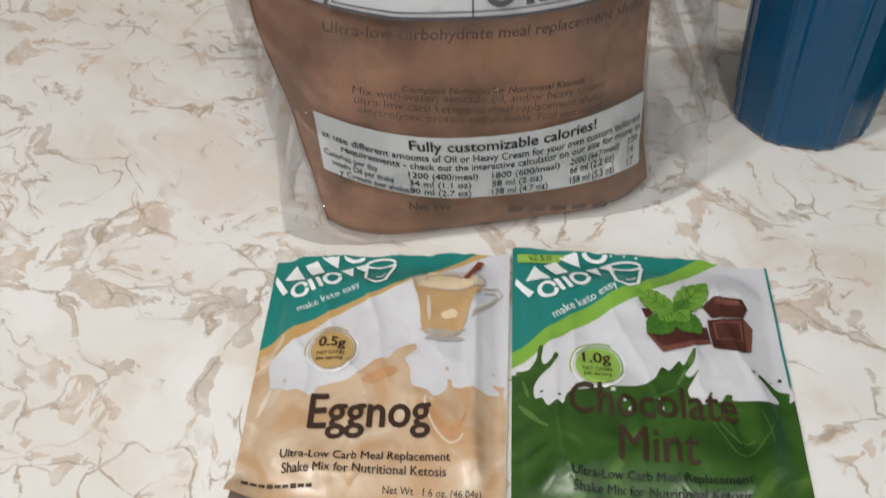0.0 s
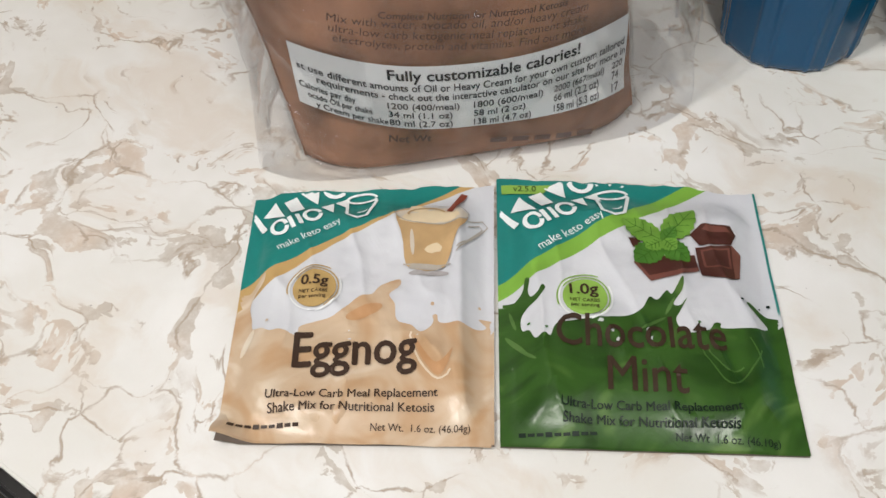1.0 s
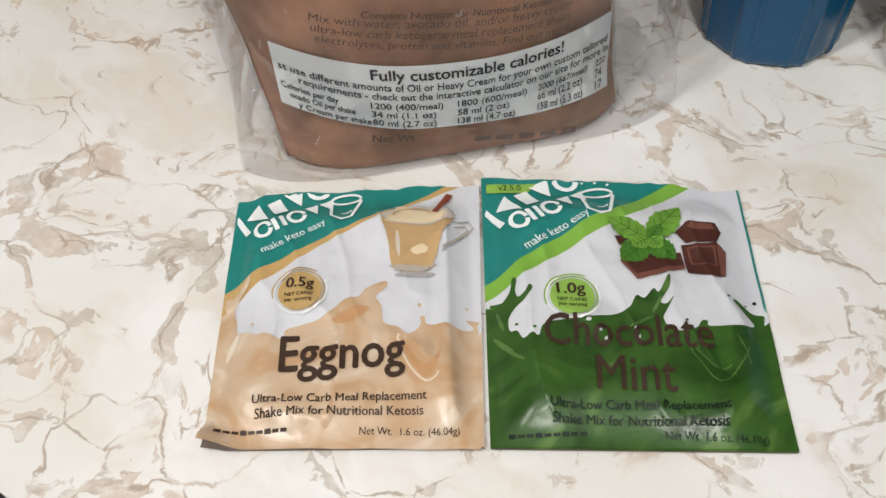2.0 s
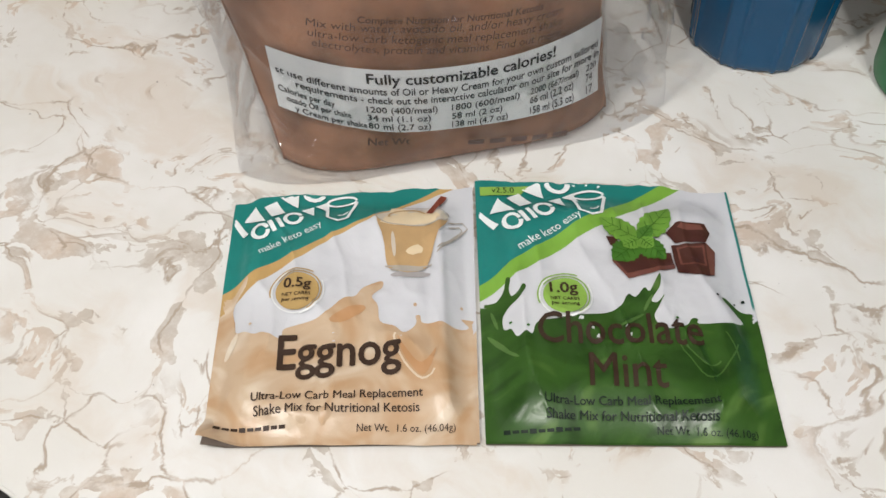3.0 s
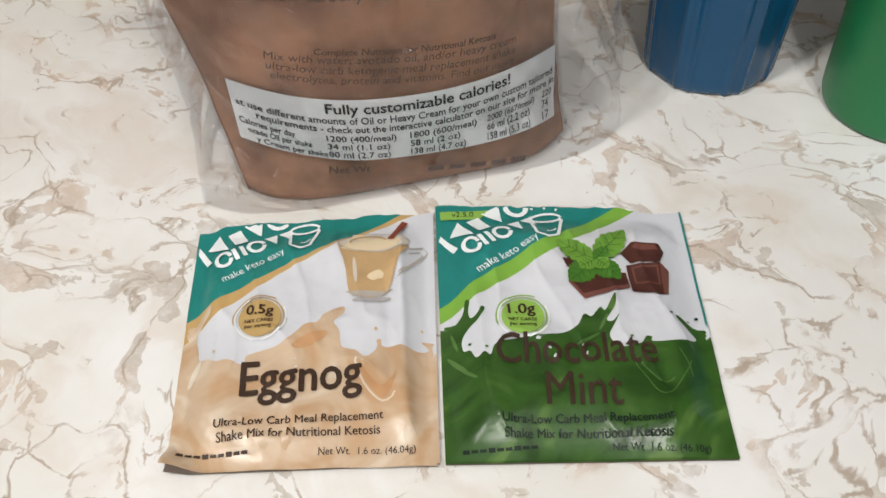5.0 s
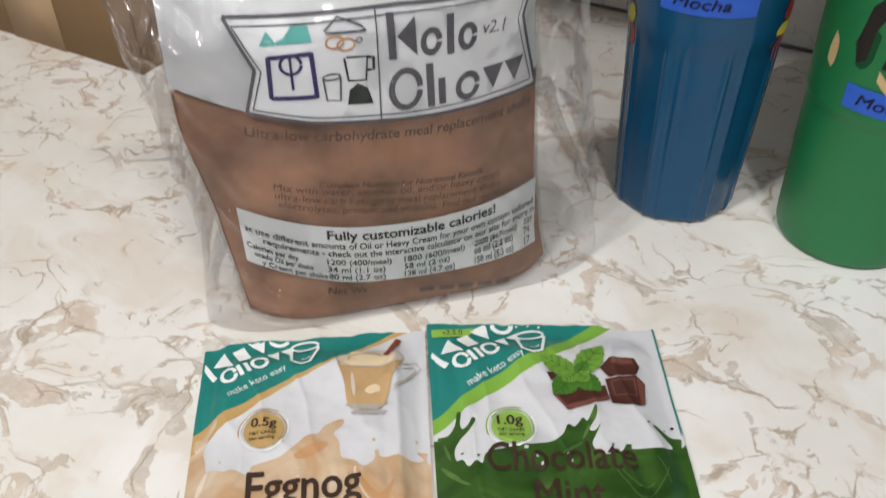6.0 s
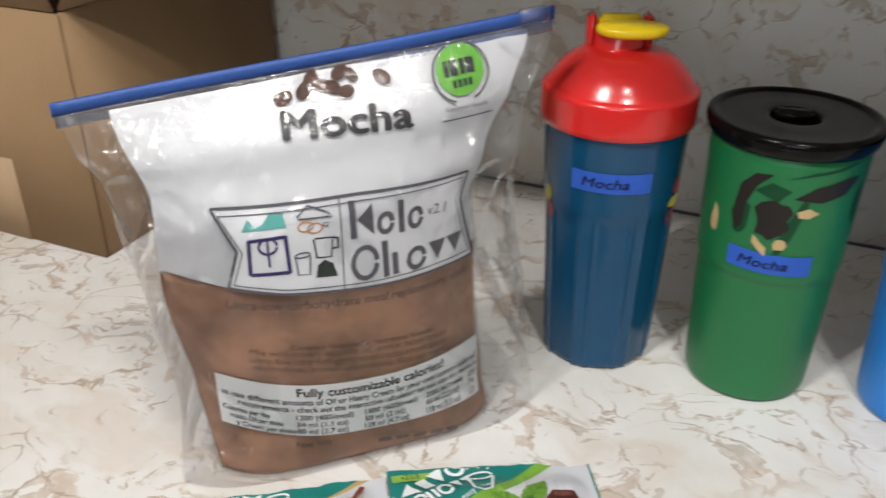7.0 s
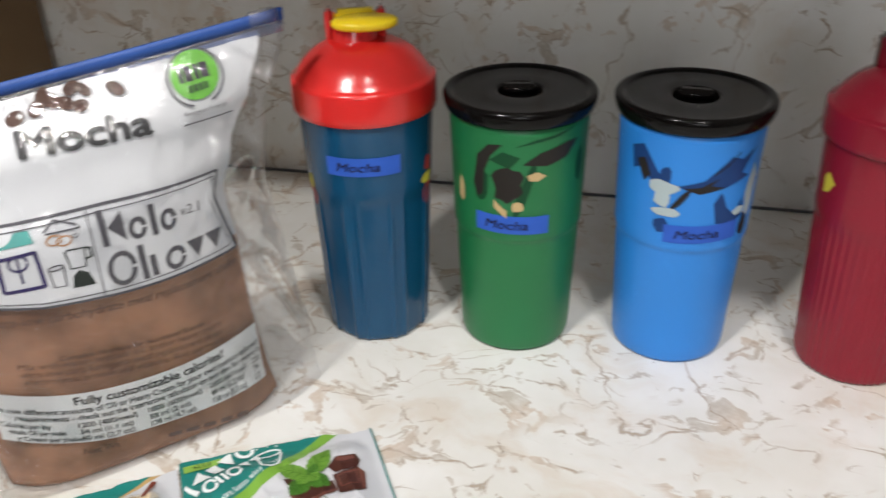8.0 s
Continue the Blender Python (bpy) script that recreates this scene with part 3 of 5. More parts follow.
def tube_bm(left, right, low, high, rows, grow, fold, seed, cols=56, shrink=1.0, cap=False, lumps=0.0, sharp=0.0):
    """A standing pouch as one closed sleeve: its front bulges, its sides meet, its back is nearly flat."""
    bm = bmesh.new()
    rings = []
    for k in range(rows + 1):
        h = low + (high - low) * k / rows
        lo, hi = table_at(left, h), table_at(right, h)
        mid, half = (lo + hi) / 2, (hi - lo) / 2 * shrink
        ring = []
        side = table_at(FRONT, h) - table_at(ROUND, h)
        for i in range(cols):
            q = math.sin(math.pi * (2 * i / (cols - 1) - 1) / 2)
            s = mid + q * half
            d = front_depth(mid + q * (hi - lo) / 2, h, left, right) + grow + fold * (crease(s, h, seed, 1.0) * (0.25 + 0.75 * abs(q) ** 2) + sharp * folds(s, h))
            hh = h + (lumps * noise.noise(Vector((s * 30, h * 9, 3))) if k == rows else 0)
            ring.append(bm.verts.new(bag_place(s, d, hh)))
        for i in range(1, cols - 1):
            q = math.sin(math.pi * (1 - 2 * i / (cols - 1)) / 2)
            s = mid + q * half
            d = side - grow - table_at(THICK, h) * max(0, 1 - q * q) ** 0.6 + fold * crease(s, h, seed + 9, 1.0)
            ring.append(bm.verts.new(bag_place(s, min(d, side), h)))
        rings.append(ring)
    m = len(rings[0])
    for a, b in zip(rings, rings[1:]):
        for i in range(m):
            j = (i + 1) % m
            bm.faces.new((a[i], a[j], b[j], b[i]))
    if cap:
        bm.faces.new(rings[0][::-1])
        bm.faces.new(rings[-1])
    bmesh.ops.recalc_face_normals(bm, faces=bm.faces[:])
    return bm


pouch = thing("powder_pouch", "clear printed pouch half full of brown mocha shake powder", "pouch", at=(0, 0, 0))
part("powder", tube_bm(LEFT_IN, RIGHT_IN, 0.0006, 0.142, 34, -0.0022, 0.0012, 5, shrink=0.985, cap=True, lumps=0.012), POWDER, pouch, "packed brown cocoa-coloured powder")
part("film", tube_bm(LEFT_IN, RIGHT_IN, 0.0, 0.240, 60, 0.0004, 0.0014, 5), FILM_IN, pouch, "clear crinkled film")

# white upper label of the pouch
label_bm = bmesh.new()
grid = []
for k in range(49):
    row = []
    for i in range(57):
        q = i / 28 - 1
        h = 0.1275 + (0.238 - 0.1275) * k / 48
        lo, hi = table_at(LEFT_IN, h) * 0.985, table_at(RIGHT_IN, h) * 0.985
        s = (lo + hi) / 2 + q * (hi - lo) / 2
        h2 = h + (1 - k / 48) * (-0.10 * s + 1.1 * s * s - 0.003)
        row.append(label_bm.verts.new(bag_place(s, front_depth(s, h2) - 0.0010 + 0.0003 * crease(s, h2, 5, 1.0), h2)))
    grid.append(row)
for a, b in zip(grid, grid[1:]):
    for i in range(56):
        label_bm.faces.new((a[i], a[i + 1], b[i + 1], b[i]))
part("white_label", label_bm, WHITE_INK, pouch, "white label printed on the upper film")


def pouch_print(name, bm, material, lift=0.0012, label="", parent=None):
    return part(name, draped(bm, on_pouch, lift), material, parent or pouch, label)


# white strip with the table of amounts
S_A, S_B = -0.0868, 0.0785
strip_bm = bmesh.new()


def strip_h(s, k):
    """Height on the strip: k runs from its lower edge to its upper one."""
    t = (s - S_A) / (S_B - S_A)
    low = 0.0405 - 0.0235 * t - 0.010 * math.sin(math.pi * t) * (1 - t)
    top = 0.0785 - 0.0215 * t - 0.008 * math.sin(math.pi * t) * (1 - t)
    return low + (top - low) * k


rows_ = [[strip_bm.verts.new(on_pouch(S_A + (S_B - S_A) * i / 40, strip_h(S_A + (S_B - S_A) * i / 40, k / 8), 0.0009)) for i in range(41)] for k in range(9)]
for a, b in zip(rows_, rows_[1:]):
    for i in range(40):
        strip_bm.faces.new((a[i], a[i + 1], b[i + 1], b[i]))
strip_part = part("white_strip", strip_bm, WHITE_PRINT, pouch, "white printed strip with black lettering")


def on_strip(x, y, lift):
    """x along the strip, y from 0 to 1 up the strip."""
    return on_pouch(x, strip_h(x, y), lift)


def strip_words(words, x0, x1, y, high, bold=0.01):
    bm = text_bm(words, (0, 0), (1, 0), 1.0, bold)
    top = max(v.co.y for v in bm.verts)
    for v in bm.verts:
        v.co = Vector((x0 + v.co.x * (x1 - x0), y + v.co.y / top * high, v.co.z))
    part("lettering", draped(bm, on_strip, 0.0013, 0.006, 1), BLACK_INK, strip_part)


strip_words("Fully customizable calories!", -0.044, 0.0495, 0.795, 0.15, 0.022)
strip_words("st use different amounts of Oil or Heavy Cream for your own custom tailored", -0.0845, 0.0765, 0.635, 0.105, 0.012)
strip_words("requirements - check out the interactive calculator on our site for more in", -0.0765, 0.0775, 0.495, 0.105, 0.012)
for k, cells in enumerate((("Calories per day", "1200 (400/meal)", "1800 (600/meal)", "2000 (667/meal)", "220"), ("ocado Oil per shake", "34 ml (1.1 oz)", "58 ml (2 oz)", "66 ml (2.2 oz)", "74"), ("y Cream per shake", "80 ml (2.7 oz)", "138 ml (4.7 oz)", "158 ml (5.3 oz)", "17"))):
    for words, x0, x1 in zip(cells, (-0.0850 + 0.003 * k, -0.0455, -0.0045, 0.0365, 0.0700), (-0.0600 + 0.007 * k, -0.0115 - 0.0035 * (k > 0), 0.0305 - 0.006 * (k > 0) - 0.003 * (k == 1), 0.0650 - 0.003 * (k > 0), 0.0765 - 0.0022 * (k > 0))):
        strip_words(words, x0, x1, 0.335 - 0.145 * k, 0.10)

# words printed straight on the clear film
pouch_print("lettering", text_bm("Ultra-low carbohydrate meal replacement shake", (-0.076, 0.1262), (0.0725, 0.1062), 1.0, 0.012), FADED_INK)
pouch_print("lettering", text_bm("Complete Nutrition for Nutritional Ketosis", (-0.045, 0.0945), (0.041, 0.0808), 1.0, 0.018), FADED_INK)
for k, (words, wide) in enumerate((("Mix with water, avocado oil, and/or heavy cream", 0.067), ("ultra-low carb ketogenic meal replacement shake", 0.067), ("electrolytes, protein and vitamins. Find out more", 0.066))):
    pouch_print("lettering", text_bm(words, (-wide, 0.0935 - 0.0057 * k), (wide * 0.78, 0.0735 - 0.0057 * k)), FADED_INK)
pouch_print("lettering", text_bm("Net Wt", (-0.047, 0.0205), (-0.026, 0.0180), 1.0, 0.02), FADED_INK)
for k in range(5):
    pouch_print("writing_bar", outline_bm(band([(0.004 + 0.0115 * k, 0.0120 - 0.0017 * k), (0.0125 + 0.0115 * k, 0.0107 - 0.0017 * k)], 0.0034)), FADED_INK)

# flavour name, beans and round seal
pouch_print("flavour_name", text_bm("Mocha", (-0.0345, 0.2120), (0.0375, 0.2055), 0.66, 0.034), BLACK_INK, 0.0012, "black bold flavour name")
for k, (x, y, turn, big) in enumerate(((-0.030, 0.2283, 0.2, 1.15), (-0.018, 0.2300, 0.5, 1.2), (-0.010, 0.2318, -0.5, 1.25), (-0.003, 0.2290, -0.4, 1.1), (-0.014, 0.2345, 0.8, 1.1), (0.004, 0.2262, 0.1, 1.0), (0.008, 0.2330, -0.7, 1.0), (0.0245, 0.2295, -0.5, 1.15), (0.002, 0.2350, 0.3, 1.1))):
    pouch_print("bean_print", outline_bm(ellipse(x, y + 0.0012, 0.0046 * big, 0.0028 * big, turn)), BEAN_INK, 0.0011 + 0.0001 * k, "printed coffee bean")
seal = pouch_print("round_seal", outline_bm(ellipse(0.0700, 0.2262, 0.0145, 0.0122, 0, 30)), SEAL_GREEN, 0.0011, "round lime green seal")
for x, wide in ((0.0600, 0.0030), (0.0637, 0.0046), (0.0696, 0.0030), (0.0733, 0.0052)):
    pouch_print("seal_mark", outline_bm([(x, 0.2314), (x + wide, 0.2310), (x + wide, 0.2236), (x, 0.2242)]), BLACK_INK, 0.0014, "", seal)
for k in range(4):
    pouch_print("seal_mark", outline_bm([(0.0640 + 0.0032 * k, 0.2220), (0.0662 + 0.0032 * k, 0.2218), (0.0662 + 0.0032 * k, 0.2182), (0.0640 + 0.0032 * k, 0.2184)]), DKGREEN_INK, 0.0014, "", seal)
for a0, a1 in ((110, 250), (-70, 70)):
    pouch_print("seal_arc", outline_bm(band(arc(0.0700, 0.2250, 0.0168, 0.0140, a0, a1), 0.0011)), GREY_INK, 0.0013, "", seal)
pouch_print("lettering", text_bm("Ketogenic Friendly", (0.0575, 0.2080), (0.0845, 0.2060)), GREY_INK)
pouch_print("writing_bar", outline_bm([(0.0545, 0.2040), (0.0875, 0.2016), (0.0875, 0.2008), (0.0545, 0.2032)]), GREY_INK)

# framed emblem: pale field, grey border, small pictures and two rows of plain marks
frame_pts = [(-0.0765, 0.1845), (-0.045, 0.1825), (0.0, 0.1800), (0.045, 0.1755), (0.0690, 0.1730), (0.0650, 0.1560), (0.0745, 0.1165), (0.050, 0.1205), (0.0, 0.1258), (-0.045, 0.1318), (-0.0730, 0.1385), (-0.0665, 0.1600)]
emblem = pouch_print("emblem", outline_bm(frame_pts), GREY_LABEL, 0.0010, "pale framed emblem with grey border")


def emblem_print(name, points, material, lift=0.0014):
    return pouch_print(name, outline_bm(points), material, lift, "", emblem)


ring = frame_pts + frame_pts[:1]
for a, b in zip(ring, ring[1:]):
    emblem_print("border", band([a, between(a, b, 0.5), b], 0.0016), GREY_INK)
inner = [(x * 0.955 - 0.0003, 0.1515 + (y - 0.1515) * 0.88) for x, y in ring]
for a, b in zip(inner, inner[1:]):
    emblem_print("border", band([a, between(a, b, 0.5), b], 0.0006), GREY_INK)
emblem_print("divider", band([(-0.0105, 0.1800), (-0.0112, 0.153), (-0.0120, 0.1275)], 0.0007), GREY_INK)
# teal pair of jars, scoop and nuts, scale, glass and blender as simple pictures
emblem_print("picture", [(-0.063, 0.1715), (-0.0590, 0.1775), (-0.0560, 0.1725), (-0.052, 0.1740), (-0.0480, 0.1785), (-0.0410, 0.1778), (-0.0400, 0.1708)], TEAL_INK)
emblem_print("picture", band([(-0.034, 0.1745), (-0.0275, 0.1795), (-0.0175, 0.1745), (-0.0155, 0.1720), (-0.0335, 0.1735)], 0.0009), GREY_INK)
for x, y in ((-0.0300, 0.1690), (-0.0250, 0.1672)):
    emblem_print("picture", band(arc(x, y, 0.0040, 0.0028, 0, 350), 0.0009), ORANGE_INK)
emblem_print("picture", band(arc(-0.0190, 0.1683, 0.0014, 0.0012, 0, 350, 8), 0.0006), GREY_INK)
for a, b in (((-0.0600, 0.1655), (-0.0410, 0.1655)), ((-0.0410, 0.1660), (-0.0405, 0.1440)), ((-0.0405, 0.1445), (-0.0610, 0.1455)), ((-0.0610, 0.1455), (-0.0600, 0.1660))):
    emblem_print("picture", band([a, between(a, b, 0.5), b], 0.0021), PURPLE_INK)
emblem_print("picture", band(arc(-0.0505, 0.1612, 0.0047, 0.0045, 0, 352, 20), 0.0014), PURPLE_INK)
emblem_print("picture", band([(-0.0505, 0.1660), (-0.0507, 0.1560), (-0.0507, 0.1490)], 0.0012), PURPLE_INK)
emblem_print("picture", band([(-0.0370, 0.1535), (-0.0362, 0.1420), (-0.0300, 0.1412), (-0.0290, 0.1525)], 0.0009), GREY_INK)
emblem_print("picture", band(arc(-0.0330, 0.1530, 0.0040, 0.0014, 0, 350), 0.0008), GREY_INK)
emblem_print("picture", band([(-0.0265, 0.1610), (-0.0255, 0.1500), (-0.0175, 0.1490), (-0.0160, 0.1600), (-0.0255, 0.1612)], 0.0010), DKGREEN_INK)
emblem_print("picture", band([(-0.0160, 0.1598), (-0.0132, 0.1590), (-0.0135, 0.1535), (-0.0165, 0.1535)], 0.0014), DKGREEN_INK)
emblem_print("picture", [(-0.0270, 0.1385), (-0.0255, 0.1455), (-0.0215, 0.1480), (-0.0170, 0.1450), (-0.0150, 0.1370)], DKGREEN_INK)
# two rows of plain shapes in the place of the name
for x, low, tall in ((-0.0060, 0.1555, 0.0215), (0.0222, 0.1545, 0.0195), (0.0112, 0.1305, 0.0215), (0.0170, 0.1312, 0.0130)):
    y = low - (0.11 if low > 0.14 else 0.145) * x
    emblem_print("mark", [(x, y), (x + 0.0036, y - 0.0004), (x + 0.0036, y + tall - 0.0004), (x, y + tall)], GREY_INK)
for x, y, wide, tall in ((0.0145, 0.1605, 0.0105, 0.0130), (0.0330, 0.1578, 0.0100, 0.0130), (0.0010, 0.1405, 0.0165, 0.0205), (0.0325, 0.1335, 0.0130, 0.0135)):
    emblem_print("mark", band(arc(x, y, wide / 2 - 0.0013, tall / 2 - 0.0012, 0, 348, 22), 0.0029), GREY_INK)
for pts in ([(-0.0018, 0.1665), (0.0070, 0.1740), (0.0075, 0.1555)], [(0.0410, 0.1392), (0.0530, 0.1375), (0.0468, 0.1268)], [(0.0540, 0.1374), (0.0660, 0.1357), (0.0600, 0.1252)]):
    emblem_print("mark", pts, GREY_INK)
pouch_print("lettering", text_bm("v2.1", (0.0405, 0.1560), (0.0530, 0.1535)), GREY_INK, 0.0014, "", emblem)

# outer zip bag
zip_bag = thing("zip_bag", "large clear storage bag with a blue slide zip", "bag", at=(0, 0, 0))
part("film", tube_bm(LEFT_OUT, RIGHT_OUT, -0.0006, 0.2405, 150, 0.0026, 0.0042, 2, 170, sharp=0.95), FILM_OUT, zip_bag, "clear creased plastic film")


def bar_bm(low, high, thick, s0, s1, steps=40):
    bm = bmesh.new()
    rings = []
    for i in range(steps + 1):
        s = s0 + (s1 - s0) * i / steps
        wave = 0.0016 * math.sin(s * 21 + 0.6)
        d = -0.0455 + wave
        rings.append([bm.verts.new(bag_place(s, d + dd, hh)) for dd, hh in ((-thick, low), (thick, low), (thick * 1.2, (low + high) / 2), (thick, high), (-thick, high), (-thick * 1.2, (low + high) / 2))])
    for a, b in zip(rings, rings[1:]):
        for i in range(6):
            bm.faces.new((a[i], a[(i + 1) % 6], b[(i + 1) % 6], b[i]))
    bm.faces.new(rings[0])
    bm.faces.new(rings[-1])
    bmesh.ops.recalc_face_normals(bm, faces=bm.faces[:])
    return bm


part("zip", bar_bm(0.2400, 0.2472, 0.0011, -0.1435, 0.1325), ZIP_BLUE, zip_bag, "blue zip track")
part("zip_band", bar_bm(0.2335, 0.2408, 0.0011, -0.1425, 0.1315), FILM_BAND, zip_bag, "bluish clear band under the zip")
slide = box_bm(-0.009, 0.009, -0.0030, 0.0030, -0.0050, 0.0042, 0.0010)
bmesh.ops.transform(slide, matrix=Matrix.Translation(bag_place(0.1195, -0.0455, 0.2445)) @ pose(0, 0, 0, 0, -5, 13), verts=slide.verts[:])
part("slider", slide, SLIDER, zip_bag, "clear plastic slider")
ticks = bmesh.new()
for i in range(38):
    s = -0.095 + 0.0042 * i
    bmesh.ops.create_cube(ticks, size=1.0, matrix=Matrix.Translation(bag_place(s, -0.0437 + 0.0016 * math.sin(s * 21 + 0.6), 0.2362)) @ pose(0, 0, 0, 0, 18, 13) @ Matrix.Diagonal((0.0009, 0.0010, 0.0024, 1)))
part("zip_ribs", ticks, WHITE_PRINT, zip_bag, "row of small white ribs under the zip")

# ---- two flat sachets ----


def bilinear(q, u, v):
    (ax, ay), (bx, by), (cx, cy), (dx, dy) = q  # low left, low right, top right, top left
    x = (ax * (1 - u) + bx * u) * (1 - v) + (dx * (1 - u) + cx * u) * v
    y = (ay * (1 - u) + by * u) * (1 - v) + (dy * (1 - u) + cy * u) * v
    return x, y


def inverse(q, x, y):
    u, v = (x - q[0][0]) / (q[1][0] - q[0][0]), y / q[2][1]
    for _ in range(4):
        px, py = bilinear(q, u, v)
        u += (x - px) / (q[1][0] - q[0][0])
        v += (y - py) / (q[2][1] - q[1][1])
    return u, v


def smooth01(x):
    x = max(0.0, min(1.0, x))
    return x * x * (3 - 2 * x)


class Sachet:
    def __init__(self, name, label, quad, foil, seed, bulge, curl, top):
        self.q, self.seed, self.bulge, self.curl, self.top = quad, seed, bulge, curl, top
        self.root = thing(name, label, "sachet", "flavour sachets")
        bm = bmesh.new()
        uv = bm.loops.layers.uv.new("UVMap")
        nu, nv = 140, 160
        rows = [[self.vert(bm, i / nu, k / nv, 0.0) for i in range(nu + 1)] for k in range(nv + 1)]
        faces = [bm.faces.new((rows[k][i], rows[k][i + 1], rows[k + 1][i + 1], rows[k + 1][i])) for k in range(nv) for i in range(nu)]
        for f in faces:
            for loop in f.loops:
                loop[uv].uv = (loop.vert.co.x * 10, loop.vert.co.y * 10)
        part("front_foil", bm, foil, self.root, "glossy printed foil front, slightly puffed and creased")
        back = bmesh.new()
        rows = [[back.verts.new((*self.flat(i / 24, k / 24), 0.0012 + 0.55 * max(0.0, self.height(i / 24, k / 24) - 0.006) * (self.edge(i / 24, k / 24) < 0.2))) for i in range(25)] for k in range(25)]
        for k in range(24):
            for i in range(24):
                back.faces.new((rows[k][i], rows[k + 1][i], rows[k + 1][i + 1], rows[k][i + 1]))
        part("back_foil", back, SILVER, self.root, "plain foil back")

    def edge(self, u, v):
        return smooth01((min(u, 1 - u) - 0.025) / 0.13) * smooth01(min((v - 0.015) / (0.13 + 0.05 * math.sin(u * 9 + self.seed)), (1 - v - 0.04) / 0.14))

    def flat(self, u, v):
        x, y = bilinear(self.q, u, v)
        if v > 0.8:
            y += self.top(max(0, min(1, u))) * (v - 0.8) / 0.2
        return x, y

    def height(self, u, v):
        e = self.edge(u, v)
        p = Vector((u * 4 + self.seed, v * 4.5, self.seed * 2.3))
        wrinkle = noise.noise(p) * 0.0022 + noise.noise(p * 2.6) * 0.0008 + noise.noise(p * 7.0) * 0.00018
        if self.curl:
            wrinkle += 0.0012 * math.exp(-((u - 0.90 + 0.05 * v) / 0.018) ** 2) * smooth01(v / 0.1) - 0.0006 * math.exp(-((u - 0.845 + 0.06 * v) / 0.022) ** 2)
        ridge = (1 - abs(noise.noise(Vector((u * 5 + v * 2 + self.seed, v * 2 - u * 3, 4.0))))) ** 5 * 0.0015
        rim = 0.0007 * noise.noise(Vector((u * 7, v * 7, self.seed + 5)))
        corner = self.curl * smooth01(1 - math.hypot(u / 0.15, v / 0.11))
        return max(0.0016, 0.0024 + self.bulge * e + (wrinkle + ridge) * (0.15 + 0.85 * e) + rim + corner)

    def vert(self, bm, u, v, lift):
        return bm.verts.new((*self.flat(u, v), self.height(u, v) + lift))

    def lay(self, x, y, lift):
        u, v = inverse(self.q, x, y)
        for _ in range(5):
            v += (y - self.flat(min(1, max(0, u)), v)[1]) / 0.14
        return Vector((x, y, self.height(min(1, max(0, u)), min(1, max(0, v))) + lift))

    def print(self, name, bm, material, lift=0.0004, label="", parent=None, length=0.0020):
        refine(bm, length, 4)
        beyond = [v for v in bm.verts if not (0.008 < inverse(self.q, v.co.x, v.co.y)[0] < 0.992 and self.flat(0.5, 0.0)[1] - 0.01 < v.co.y < self.flat(min(1, max(0, inverse(self.q, v.co.x, v.co.y)[0])), 0.992)[1])]
        bmesh.ops.delete(bm, geom=beyond, context="VERTS")
        return part(name, draped(bm, self.lay, lift + 0.0005, length, 0), material, parent or self.root, label)

    def words(self, words, a, b, material, tall=1.0, bold=0.0, lift=0.0004, label=""):
        return self.print("lettering", text_bm(words, a, b, tall, bold), material, lift, label)

    def brush(self, lines, width, material, parent=None, lift=0.0004, name="mark"):
        for line in lines:
            self.print(name, outline_bm(band(line, width)), material, lift, "", parent)


VEIN_INK = print_ink("leaf_vein_ink", (0.045, 0.13, 0.018))
SPLASH = print_ink("splash_green_ink", (0.03, 0.13, 0.012))
SILVER = plastic("brown_foil_edge", (0.16, 0.13, 0.11), 0.35, 0.1, 0.1, 120.0)


def ragged(seed, lean):
    def top(u):
        return 0.0022 * noise.noise(Vector((u * 6, seed, 0))) + 0.0010 * noise.noise(Vector((u * 22, seed, 3))) + lean(u)
    return top


egg = Sachet("eggnog_sachet", "cream and teal foil sachet of eggnog shake mix lying flat", [(-0.1130, -0.0020), (-0.0008, 0.0004), (-0.0036, 0.1400), (-0.1225, 0.1325)], EGG_FOIL, 1.3, 0.0056, 0.010, ragged(2, lambda u: 0.004 * smooth01((u - 0.03) / 0.08) - 0.001))
mint = Sachet("chocolate_mint_sachet", "green and teal foil sachet of chocolate mint shake mix", [(0.0016, 0.0000), (0.1205, -0.0004), (0.1225, 0.1380), (-0.0024, 0.1440)], CHOC_FOIL, 4.7, 0.0056, 0.0, ragged(7, lambda u: 0.0035 * (1 - smooth01((u - 0.62) / 0.30))))


